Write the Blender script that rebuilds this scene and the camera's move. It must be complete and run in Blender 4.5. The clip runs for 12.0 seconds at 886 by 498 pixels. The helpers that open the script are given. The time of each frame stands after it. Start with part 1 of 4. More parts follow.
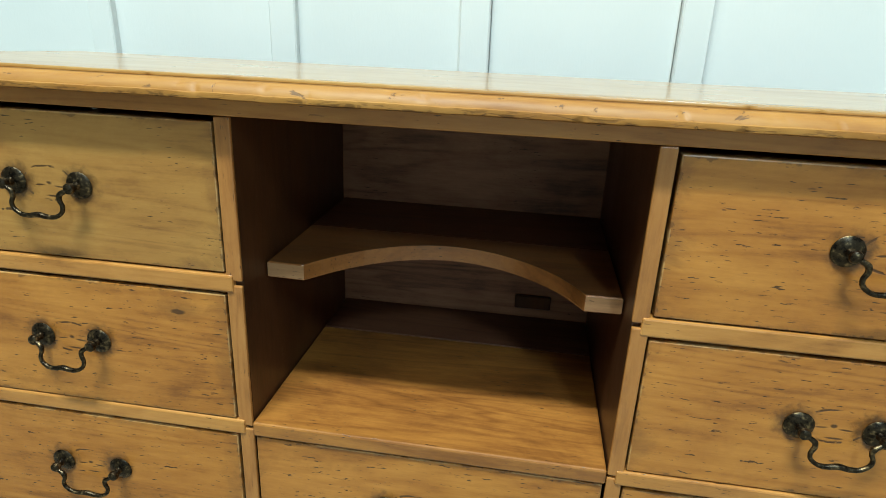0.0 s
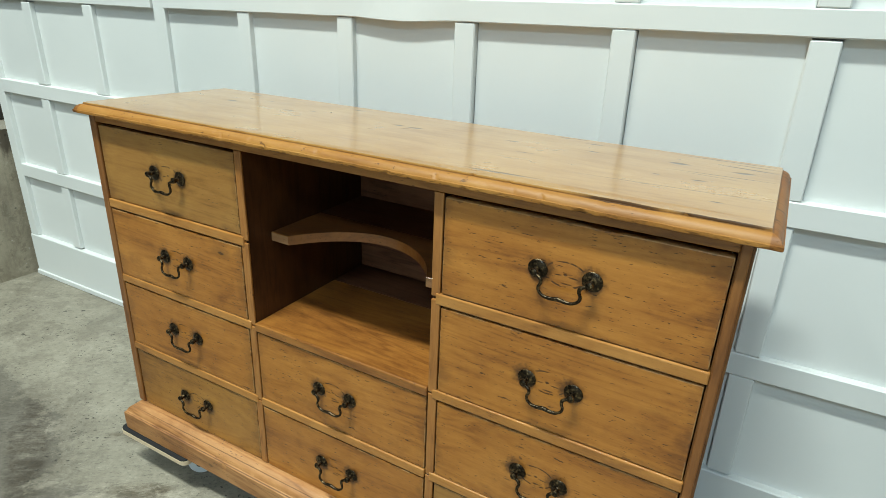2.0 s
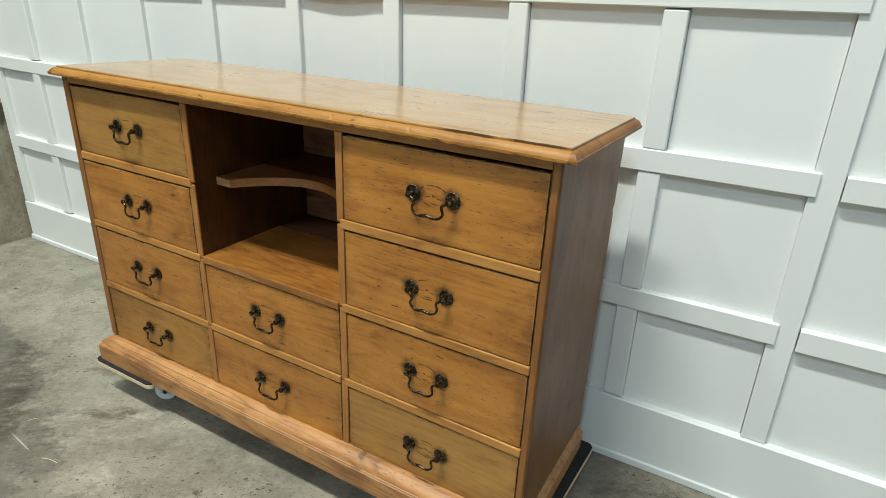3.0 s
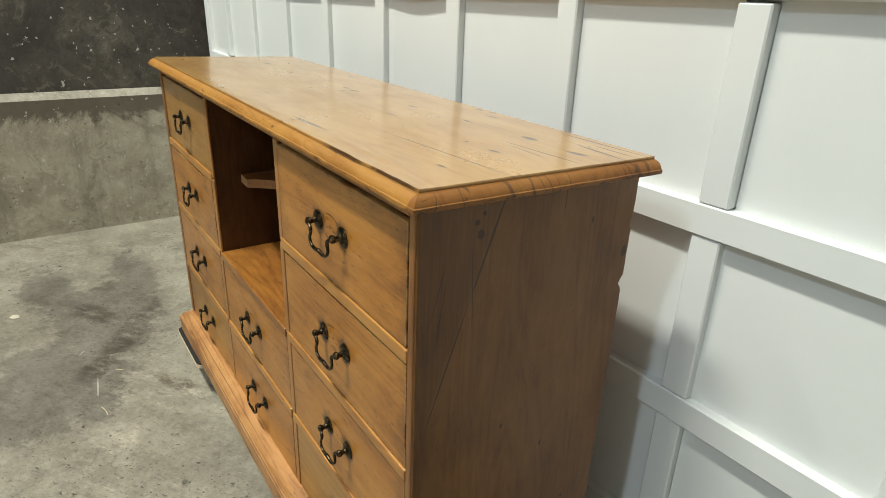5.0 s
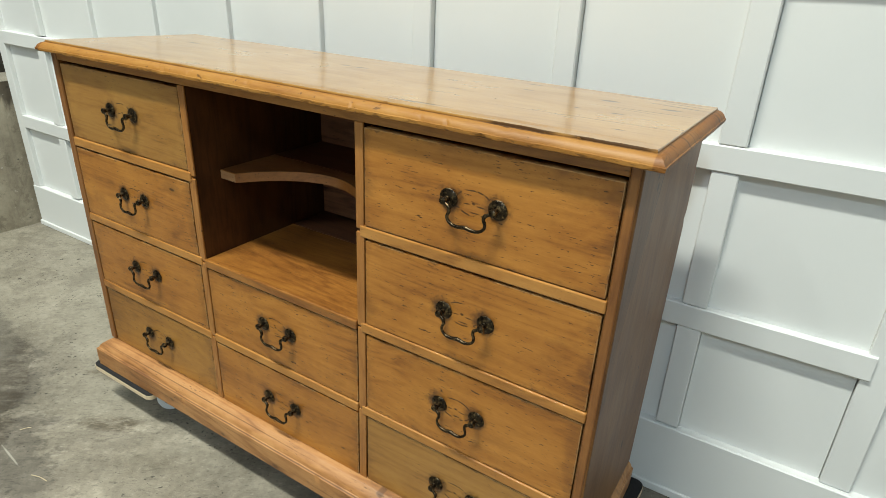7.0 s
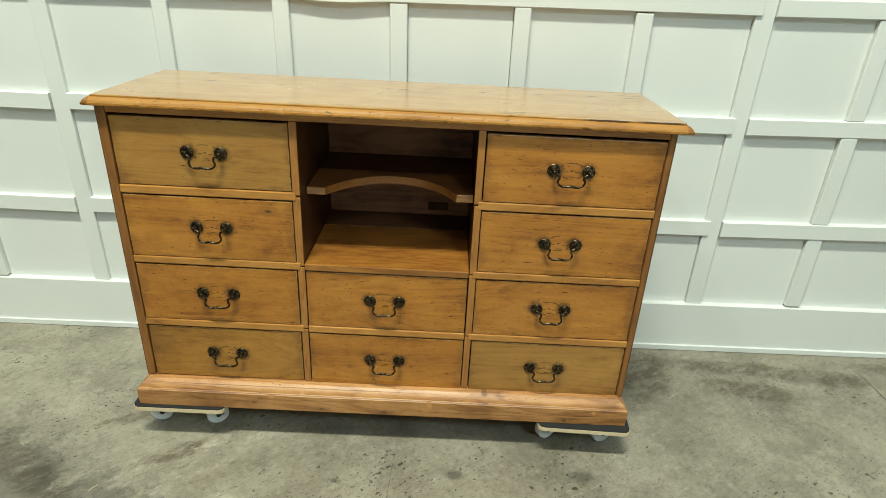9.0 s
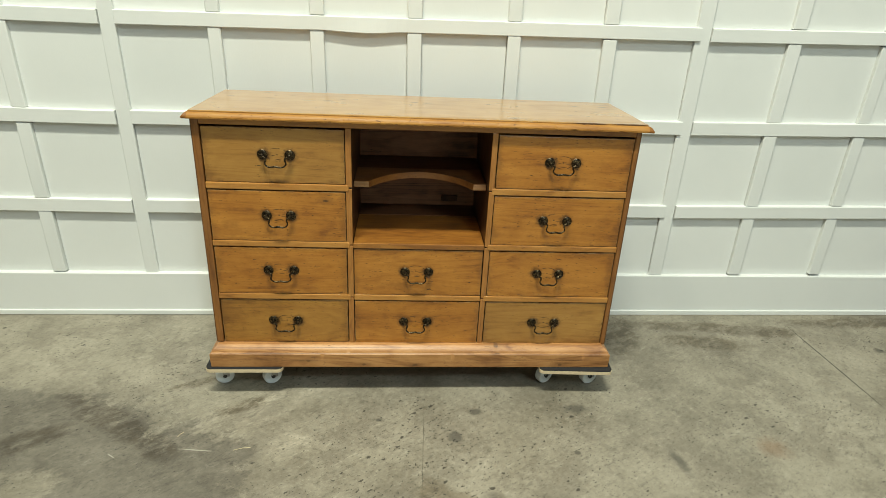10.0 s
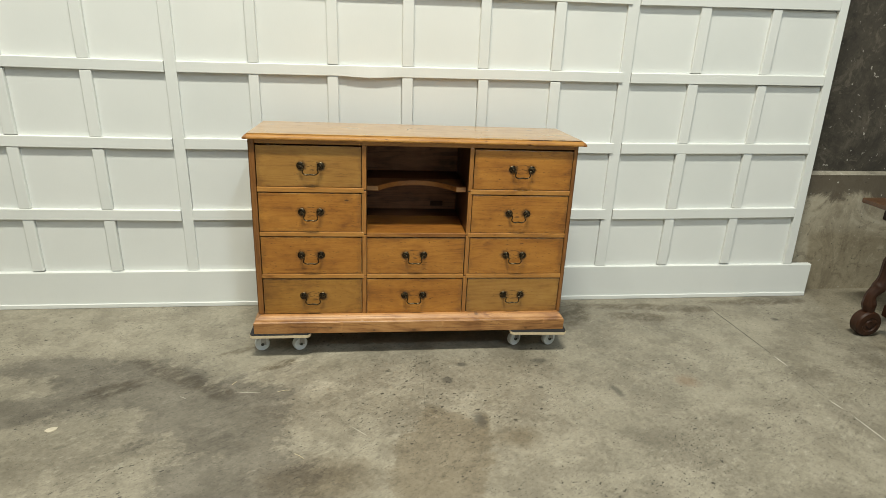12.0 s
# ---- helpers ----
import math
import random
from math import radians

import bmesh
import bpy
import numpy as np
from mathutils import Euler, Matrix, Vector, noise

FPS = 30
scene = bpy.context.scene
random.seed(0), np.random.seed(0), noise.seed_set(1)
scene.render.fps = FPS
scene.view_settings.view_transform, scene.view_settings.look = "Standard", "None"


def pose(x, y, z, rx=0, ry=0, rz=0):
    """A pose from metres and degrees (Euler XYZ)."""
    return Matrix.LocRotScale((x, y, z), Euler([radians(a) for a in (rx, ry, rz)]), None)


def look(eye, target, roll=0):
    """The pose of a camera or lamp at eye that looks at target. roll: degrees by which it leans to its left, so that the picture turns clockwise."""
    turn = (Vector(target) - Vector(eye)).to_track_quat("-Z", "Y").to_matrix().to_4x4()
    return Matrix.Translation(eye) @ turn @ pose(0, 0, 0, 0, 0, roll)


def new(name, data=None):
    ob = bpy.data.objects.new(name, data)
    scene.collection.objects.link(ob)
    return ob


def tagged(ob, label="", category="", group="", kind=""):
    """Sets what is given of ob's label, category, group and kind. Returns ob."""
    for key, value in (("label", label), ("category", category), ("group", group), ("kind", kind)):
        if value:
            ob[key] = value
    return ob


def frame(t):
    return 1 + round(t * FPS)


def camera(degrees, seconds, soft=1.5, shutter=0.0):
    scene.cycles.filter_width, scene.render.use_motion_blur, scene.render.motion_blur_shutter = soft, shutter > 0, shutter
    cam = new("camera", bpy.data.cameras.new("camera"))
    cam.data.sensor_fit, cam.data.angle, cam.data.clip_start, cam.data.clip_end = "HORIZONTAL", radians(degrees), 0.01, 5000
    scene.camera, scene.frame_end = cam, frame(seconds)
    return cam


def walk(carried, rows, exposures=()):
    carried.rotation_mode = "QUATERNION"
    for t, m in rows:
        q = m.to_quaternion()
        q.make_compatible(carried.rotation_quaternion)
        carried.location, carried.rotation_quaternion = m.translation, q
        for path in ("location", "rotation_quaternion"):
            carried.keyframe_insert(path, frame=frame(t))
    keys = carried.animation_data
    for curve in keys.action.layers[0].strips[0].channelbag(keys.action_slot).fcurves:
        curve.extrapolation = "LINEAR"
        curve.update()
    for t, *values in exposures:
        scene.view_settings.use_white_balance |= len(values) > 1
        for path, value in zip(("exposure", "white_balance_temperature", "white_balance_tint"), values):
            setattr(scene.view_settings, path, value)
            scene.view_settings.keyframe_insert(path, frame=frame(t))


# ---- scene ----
cam = camera(72.5, 12.0, 0.6)
PATH = [
    (0, (0.129, -0.654, 1.191), (-0.138, 1.208, 0.512), 1.89),
    (0.5, (0.210, -0.768, 1.263), (-0.218, 1.064, 0.582), 1.90),
    (1, (0.362, -0.880, 1.325), (-0.164, 0.927, 0.650), 2.14),
    (1.5, (0.544, -0.910, 1.363), (-0.049, 0.862, 0.649), 2.16),
    (2, (0.794, -0.895, 1.398), (-0.102, 0.728, 0.647), 1.82),
    (2.5, (0.978, -0.962, 1.405), (0.065, 0.642, 0.634), 1.90),
    (3, (1.136, -1.010, 1.365), (0.229, 0.596, 0.592), 1.95),
    (3.5, (1.312, -0.810, 1.352), (0.145, 0.604, 0.553), 1.41),
    (3.7, (1.374, -0.708, 1.364), (0.087, 0.599, 0.567), 1.28),
    (5.3, (1.436, -0.358, 1.324), (-0.085, 0.695, 0.565), 1.89),
    (5.5, (1.464, -0.375, 1.300), (-0.065, 0.667, 0.542), 1.88),
    (6, (1.475, -0.511, 1.278), (-0.056, 0.476, 0.452), 1.76),
    (6.5, (1.310, -0.730, 1.293), (0.012, 0.556, 0.481), 2.29),
    (7, (0.990, -0.826, 1.331), (0.036, 0.726, 0.506), 2.26),
    (7.2, (0.858, -0.862, 1.353), (-0.010, 0.738, 0.524), 2.42),
    (8.8, (0.281, -1.495, 1.486), (0.156, 0.303, 0.618), 1.98),
    (9, (0.188, -1.577, 1.492), (0.178, 0.227, 0.629), 2.16),
    (9.5, (0.010, -1.787, 1.548), (0.137, 0.013, 0.685), 2.32),
    (10, (-0.045, -2.054, 1.569), (0.085, -0.233, 0.752), 2.13),
    (10.5, (-0.091, -2.280, 1.593), (0.053, -0.433, 0.840), 2.05),
    (11, (-0.166, -2.501, 1.599), (0.008, -0.639, 0.890), 2.11),
    (11.5, (-0.180, -2.661, 1.592), (0.033, -0.794, 0.907), 1.96),
    (12, (-0.201, -2.819, 1.598), (0.028, -0.951, 0.923), 1.93),
]
EXPOSURES = [(0.0, 0.33, 5560, 0), (0.5, 0.20, 5650, 2), (1.0, 0.08, 5740, 3), (2.6, 0.02, 6000, 8), (3.6, 0.03, 6300, 13), (6.0, 0.05, 6450, 13), (7.2, 0.06, 6280, 11), (9.0, 0.06, 6580, 2), (10.5, -0.03, 6830, 10), (12.0, -0.07, 6750, 13)]
walk(cam, [(t, look(eye, target, roll)) for t, eye, target, roll in PATH], EXPOSURES)

# ---- world, lamps, exposure ----
world = bpy.data.worlds.new("world")
scene.world = world
world.use_nodes = True
world.node_tree.nodes["Background"].inputs[0].default_value = (0.8, 0.9, 1.0, 1)
world.node_tree.nodes["Background"].inputs[1].default_value = 0.02


def area_lamp(place, size_x, size_y, watts, colour=(1.0, 0.97, 0.92)):
    lamp = bpy.data.lights.new("area_lamp", "AREA")
    lamp.shape, lamp.size, lamp.size_y, lamp.energy, lamp.color = "RECTANGLE", size_x, size_y, watts, colour
    ob = new("area_lamp", lamp)
    ob.location = place
    return ob


WARM, COOL = (0.96, 0.98, 0.85), (0.82, 1.0, 1.10)
# two ceiling lamps, placed by the directions of the cast shadows
area_lamp((-0.41, -2.40, 7.6), 2.4, 0.42, 750, WARM)
area_lamp((2.30, -7.20, 7.6), 0.50, 1.7, 330, COOL)
# added fill with no known fixture, to even out the west wall
area_lamp((-2.45, -2.52, 6.3), 0.30, 1.8, 88, WARM)


# ---- node helpers ----
class Nodes:
    """A short hand for building one material's nodes."""

    def __init__(self, name):
        self.mat = bpy.data.materials.new(name)
        self.mat.use_nodes = True
        self.tree = self.mat.node_tree
        self.bsdf = self.tree.nodes["Principled BSDF"]

    def node(self, kind, **values):
        n = self.tree.nodes.new(kind)
        for key, value in values.items():
            setattr(n, key, value)
        return n

    def put(self, value, socket):
        if isinstance(value, bpy.types.NodeSocket):
            self.tree.links.new(value, socket)
        elif isinstance(value, tuple) and len(value) == 3 and socket.type == "RGBA":
            socket.default_value = (*value, 1)
        else:
            socket.default_value = value

    def math(self, op, a, b=0.0, c=0.0, clamp=False):
        n = self.node("ShaderNodeMath", operation=op, use_clamp=clamp)
        for v, s in zip((a, b, c), n.inputs):
            self.put(v, s)
        return n.outputs[0]

    def vec(self, op, a, b=(0, 0, 0)):
        n = self.node("ShaderNodeVectorMath", operation=op)
        self.put(a, n.inputs[0])
        if op == "SCALE":
            self.put(b, n.inputs[3])
        else:
            self.put(b, n.inputs[1])
        return n.outputs["Value" if op in ("LENGTH", "DOT_PRODUCT") else "Vector"]

    def coord(self, spread=7.0):
        """Object coordinates, moved by chance from object to object."""
        c = self.node("ShaderNodeTexCoord").outputs["Object"]
        if not spread:
            return c
        r = self.node("ShaderNodeObjectInfo").outputs["Random"]
        step = self.vec("SCALE", (spread, spread * 1.7, spread * 2.3), r)
        return self.vec("ADD", c, step)

    def noise(self, where, scale=1.0, detail=4.0, rough=0.55, distortion=0.0):
        n = self.node("ShaderNodeTexNoise")
        for v, s in ((where, "Vector"), (scale, "Scale"), (detail, "Detail"), (rough, "Roughness"), (distortion, "Distortion")):
            self.put(v, n.inputs[s])
        return n.outputs["Fac"]

    def voronoi(self, where, scale, feature="F1", randomness=1.0):
        n = self.node("ShaderNodeTexVoronoi", feature=feature)
        self.put(where, n.inputs["Vector"]), self.put(scale, n.inputs["Scale"]), self.put(randomness, n.inputs["Randomness"])
        return n

    def span(self, value, lo, hi, out_lo=0.0, out_hi=1.0, smooth=True):
        n = self.node("ShaderNodeMapRange", interpolation_type="SMOOTHSTEP" if smooth else "LINEAR")
        for v, i in zip((value, lo, hi, out_lo, out_hi), range(5)):
            self.put(v, n.inputs[i])
        return n.outputs[0]

    def ramp(self, value, stops):
        n = self.node("ShaderNodeValToRGB")
        self.put(value, n.inputs[0])
        els = n.color_ramp.elements
        while len(els) < len(stops):
            els.new(0.5)
        for e, (p, c) in zip(els, stops):
            e.position, e.color = p, (*c, 1)
        return n.outputs[0]

    def mix(self, fac, a, b, blend="MIX"):
        n = self.node("ShaderNodeMix", data_type="RGBA", blend_type=blend)
        self.put(fac, n.inputs[0]), self.put(a, n.inputs[6]), self.put(b, n.inputs[7])
        return n.outputs[2]

    def blot(self, where, x, y, rx, ry, turn=0.0, soft=0.5, wobble=None):
        """1 inside an ellipse of the plane of where's first two axes, fading to 0 outside."""
        m = self.node("ShaderNodeMapping", vector_type="TEXTURE")
        self.put(where, m.inputs[0])
        m.inputs[1].default_value, m.inputs[2].default_value, m.inputs[3].default_value = (x, y, 0), (0, 0, radians(turn)), (rx, ry, 1000)
        d = self.vec("LENGTH", m.outputs[0])
        if wobble is not None:
            d = self.math("ADD", d, wobble)
        return self.span(d, 1 - soft, 1 + soft, 1, 0)

    def most(self, values):
        out = values[0]
        for v in values[1:]:
            out = self.math("MAXIMUM", out, v)
        return out

    def swap(self, where, order):
        """The axes of where in another order, such as 'xzy'."""
        s = self.node("ShaderNodeSeparateXYZ")
        self.put(where, s.inputs[0])
        c = self.node("ShaderNodeCombineXYZ")
        for i, k in enumerate(order):
            self.tree.links.new(s.outputs["xyz".index(k)], c.inputs[i])
        return c.outputs[0]

    def finish(self, colour, rough, bump=None, strength=0.2, distance=0.002, coat=0.0, coat_rough=0.1, metallic=0.0):
        b = self.bsdf.inputs
        self.put(colour, b["Base Color"]), self.put(rough, b["Roughness"])
        b["Coat Weight"].default_value, b["Coat Roughness"].default_value, b["Metallic"].default_value = coat, coat_rough, metallic
        if bump is not None:
            n = self.node("ShaderNodeBump")
            n.inputs["Strength"].default_value, n.inputs["Distance"].default_value = strength, distance
            self.put(bump, n.inputs["Height"])
            self.put(n.outputs[0], b["Normal"])
        return self.mat


# ---- materials ----
def pine(name, axis, pale, mid, dark, rough=0.36, coat=0.25, flecks=0.5, spread=7.0, marks=None, rings_amount=0.08, ends=False, relief=0.25, flat_from=None, shine=0.5, streaks=0.16):
    """Old waxed pine with its grain along the axis; marks adds knots and cracks with a shape of their own."""
    k = Nodes(name)
    c = k.coord(spread)
    order = {"x": "xyz", "y": "yxz", "z": "zxy"}[axis]
    g = k.swap(c, order)
    slow = k.vec("MULTIPLY", g, (0.9, 7.0, 7.0))
    n = k.noise(slow, 1.0, 3.0, 0.5, 1.2)
    rings = k.math("MULTIPLY_ADD", k.math("SINE", k.math("MULTIPLY", n, 60.0)), 0.5, 0.5)
    fibre = k.noise(k.vec("MULTIPLY", g, (26.0, 240.0, 240.0)), 1.0, 5.0, 0.7)
    cloud = k.noise(k.vec("MULTIPLY", g, (4.5, 9.0, 9.0)), 1.0, 9.0, 0.66, 0.4)
    streak = k.noise(k.vec("MULTIPLY", g, (6.0, 60.0, 60.0)), 1.0, 5.0, 0.62, 0.35)
    tone = k.math("ADD", k.math("MULTIPLY", k.math("POWER", rings, 2.0), rings_amount), k.math("MULTIPLY_ADD", fibre, 0.26, k.math("MULTIPLY_ADD", cloud, 0.62, k.math("MULTIPLY_ADD", streak, streaks, 0.19 - streaks / 2))))
    col = k.ramp(k.span(tone, 0.52 if ends else 0.50, 0.89 if ends else 0.88, smooth=False), [(0.0, pale), (0.5, mid), (1.0, dark)])
    # short dark dashes along the grain, where wax and dirt have gathered
    jit = k.node("ShaderNodeTexNoise")
    k.put(g, jit.inputs["Vector"])
    jit.inputs["Scale"].default_value = 9.0
    gd = k.vec("ADD", g, k.vec("SCALE", jit.outputs["Color"], 0.012))
    dash = k.noise(k.vec("MULTIPLY", gd, (52.0, 380.0, 380.0)), 1.0, 2.5, 0.6)
    where = k.noise(g, 7.0, 2.0, 0.5)
    dash = k.math("MULTIPLY", k.span(dash, 0.645, 0.685), k.span(where, 0.62 - 0.30 * flecks, 0.74 - 0.30 * flecks))
    rag = k.node("ShaderNodeTexNoise")
    k.put(g, rag.inputs["Vector"])
    rag.inputs["Scale"].default_value, rag.inputs["Detail"].default_value = 130.0, 3.0
    cell = k.voronoi(k.vec("ADD", k.vec("MULTIPLY", gd, (13.0, 95.0, 95.0)), k.vec("SCALE", rag.outputs["Color"], 0.55)), 1.0)
    luck = k.node("ShaderNodeSeparateColor")
    k.put(cell.outputs["Color"], luck.inputs[0])
    reach = k.span(luck.outputs[0], 0.45, 1.0, -0.02, 0.17, False)
    nick = k.math("MULTIPLY", k.span(k.math("SUBTRACT", cell.outputs["Distance"], reach), -0.03, 0.03, 1, 0), k.span(luck.outputs[0], 0.45, 0.6))
    nick = k.math("MULTIPLY", nick, k.span(k.noise(g, 11.0, 3.0), 0.66 - 0.145 * flecks, 0.71 - 0.145 * flecks))
    dash = k.math("MAXIMUM", dash, nick)
    old = k.noise(k.vec("MULTIPLY", g, (5.0, 9.0, 9.0)), 1.0, 7.0, 0.70)
    col = k.mix(k.span(old, 0.52, 0.68, 0, 0.34 if ends else 0.20), col, dark)
    col = k.mix(k.math("MULTIPLY", dash, 0.88), col, (0.030, 0.012, 0.005))
    height = k.math("SUBTRACT", k.math("MULTIPLY", fibre, 0.35), dash)
    if ends:
        o = k.node("ShaderNodeSeparateXYZ")
        k.put(k.coord(0), o.inputs[0])
        far = k.math("MAXIMUM", k.span(k.math("ABSOLUTE", o.outputs[0]), 0.185, 0.252), k.span(k.math("ABSOLUTE", o.outputs[2]), 0.070, 0.100, 0, 0.8))
        grime = k.span(k.math("MULTIPLY_ADD", k.noise(k.vec("MULTIPLY", g, (10.0, 15.0, 15.0)), 1.0, 7.0, 0.72, 0.5), 1.0, k.math("MULTIPLY", far, 0.34)), 0.64, 0.90)
        col = k.mix(k.math("MULTIPLY", grime, 0.42), col, (0.105, 0.038, 0.010))
        # dirt along the rim, wider where hands and brooms have knocked it
        box = k.node("ShaderNodeSeparateXYZ")
        k.put(k.node("ShaderNodeTexCoord").outputs["Generated"], box.inputs[0])
        rims = [k.math("MULTIPLY", k.math("SUBTRACT", 0.5, k.math("ABSOLUTE", k.math("SUBTRACT", box.outputs[i], 0.5))), wide) for i, wide in ((0, 0.49), (2, 0.193))]
        inset = k.math("MINIMUM", rims[0], rims[1])
        crumbs = k.math("MULTIPLY_ADD", k.noise(k.vec("MULTIPLY", g, (45.0, 70.0, 70.0)), 1.0, 5.0, 0.72), 0.030, -0.0145)
        col = k.mix(k.math("MULTIPLY", k.span(k.math("ADD", inset, crumbs), 0.0004, 0.0020, 1, 0), 0.5), col, (0.045, 0.017, 0.007))
        # bare, paler arrises where the wax has been rubbed off
        rubbed = k.span(k.noise(k.vec("MULTIPLY", g, (14.0, 22.0, 22.0)), 1.0, 4.0, 0.65), 0.44, 0.56)
        col = k.mix(k.math("MULTIPLY", rubbed, k.span(inset, 0.0014, 0.0022, 0.36, 0)), col, (0.60, 0.39, 0.16))
    if marks:
        mark = marks(k)
        col = k.mix(k.math("MULTIPLY", mark, 0.86), col, (0.035, 0.014, 0.006))
        height = k.math("SUBTRACT", height, k.math("MULTIPLY", mark, 2.0))
    r = k.math("ADD", k.math("MULTIPLY", old, 0.22), rough - 0.11)
    k.bsdf.inputs["Specular IOR Level"].default_value = shine
    if flat_from is not None:
        # bare, browner wood on the moulded edge, darkest on the end grain; the moulded edge is rubbed dull, the flat keeps its polish
        o = k.node("ShaderNodeSeparateXYZ")
        k.put(k.coord(0), o.inputs[0])
        polish = k.span(k.math("MULTIPLY_ADD", o.outputs[1], 0.021, o.outputs[2]), flat_from, flat_from + 0.002)
        k.put(k.math("MULTIPLY", polish, coat), k.bsdf.inputs["Coat Weight"])
        r = k.math("ADD", r, k.math("MULTIPLY_ADD", polish, -0.20, 0.20))
        bare = k.math("SUBTRACT", 1.0, polish)
        rub = k.span(k.noise(k.vec("MULTIPLY", c, (9.0, 30.0, 60.0)), 1.0, 6.0, 0.7), 0.35, 0.65, 0.75, 1.0)
        col = k.mix(k.math("MULTIPLY", bare, rub), col, (0.84, 0.69, 0.44), "MULTIPLY")
        end = k.math("MULTIPLY", bare, k.span(k.math("ABSOLUTE", o.outputs[0]), 0.7895, 0.7920))
        col = k.mix(end, col, (0.66, 0.56, 0.50), "MULTIPLY")
        splits = k.math("ABSOLUTE", k.math("SUBTRACT", k.noise(k.vec("MULTIPLY", c, (3.0, 24.0, 5.0)), 1.0, 1.0, 0.5), 0.5))
        col = k.mix(k.math("MULTIPLY", end, k.span(splits, 0.004, 0.010, 0.6, 0)), col, (0.03, 0.013, 0.006))
    return k.finish(col, r, height, relief, 0.0012, coat, 0.18)


def line(k, where, x0, y0, x1, y1, wide, wob):
    """A thin crack between two points."""
    length = math.hypot(x1 - x0, y1 - y0)
    return k.blot(where, (x0 + x1) / 2, (y0 + y1) / 2, length / 2, wide, math.degrees(math.atan2(y1 - y0, x1 - x0)), 0.35, wob)


def top_marks(k):
    c = k.coord(0)
    flat = k.vec("MULTIPLY", c, (1, 1, 0))
    wob = k.math("MULTIPLY_ADD", k.noise(c, 60.0, 3.0), 0.9, -0.45)
    bend = k.vec("ADD", flat, k.vec("SCALE", k.vec("SUBTRACT", k.vec("MULTIPLY", k.node("ShaderNodeTexNoise").outputs["Color"], (1, 1, 0)), (0.5, 0.5, 0)), 0.004))
    spots = [(-0.575, 0.309, .018, .008, 0), (-0.355, 0.297, .014, .005, 4), (-0.303, 0.330, .010, .004, 0), (-0.500, 0.378, .013, .003, 3), (-0.230, 0.428, .016, .004, 0), (-0.613, 0.440, .014, .005, 0),
             (-0.028, 0.318, .014, .005, 6), (0.019, 0.315, .020, .006, 8), (0.008, 0.290, .010, .004, 40), (-0.047, 0.232, .008, .003, 0), (0.262, 0.335, .014, .004, 5), (0.341, 0.458, .012, .005, 0),
             (0.381, 0.464, .013, .003, 0), (0.416, 0.430, .017, .004, 3), (0.436, 0.352, .012, .004, -4), (0.609, 0.362, .018, .008, 0), (0.726, 0.358, .017, .007, 10), (0.589, 0.239, .006, .003, 0),
             (0.706, 0.108, .010, .003, 0), (0.36, 0.055, .06, .004, 2), (0.33, 0.243, .020, .002, 4), (0.663, 0.239, .012, .004, 8)]
    lines = [(0.482, 0.146, 0.79, 0.168, .0015), (0.50, 0.0150, 0.655, 0.0150, .0017), (0.66, 0.0165, 0.785, 0.0165, .0012), (0.60, 0.302, 0.785, 0.314, .0019), (0.685, 0.408, 0.785, 0.400, .0032), (0.60, 0.452, 0.79, 0.455, .0028), (0.70, 0.432, 0.78, 0.430, .0022), (0.63, 0.293, 0.73, 0.287, .0014), (-0.75, 0.235, -0.40, 0.236, .0007)]
    low = k.node("ShaderNodeSeparateXYZ")
    k.put(c, low.inputs[0])
    level = k.math("MULTIPLY_ADD", low.outputs[1], 0.021, low.outputs[2])
    lip = k.math("MULTIPLY", k.span(level, 0.974, 0.985, 1, 0), k.span(k.noise(k.vec("MULTIPLY", c, (30.0, 30.0, 130.0)), 1.0, 4.0, 0.7, 1.0), 0.50, 0.60))
    quirk = k.math("MULTIPLY", k.span(k.math("ABSOLUTE", k.math("SUBTRACT", level, 0.9957)), 0.0004, 0.0010, 1, 0), 0.55)
    # knocks and chips along the moulded edge
    knocks = k.math("MULTIPLY", k.span(level, 0.9935, 0.9955, 1, 0), k.span(k.noise(k.vec("MULTIPLY", c, (42.0, 42.0, 70.0)), 1.0, 4.0, 0.66, 0.8), 0.635, 0.675, 0, 0.75))
    return k.most([k.math("MULTIPLY", lip, 0.8), knocks, quirk] + [k.blot(bend, *s, 0.5, wob) for s in spots] + [line(k, bend, *s, k.math("MULTIPLY", wob, 0.4)) for s in lines])


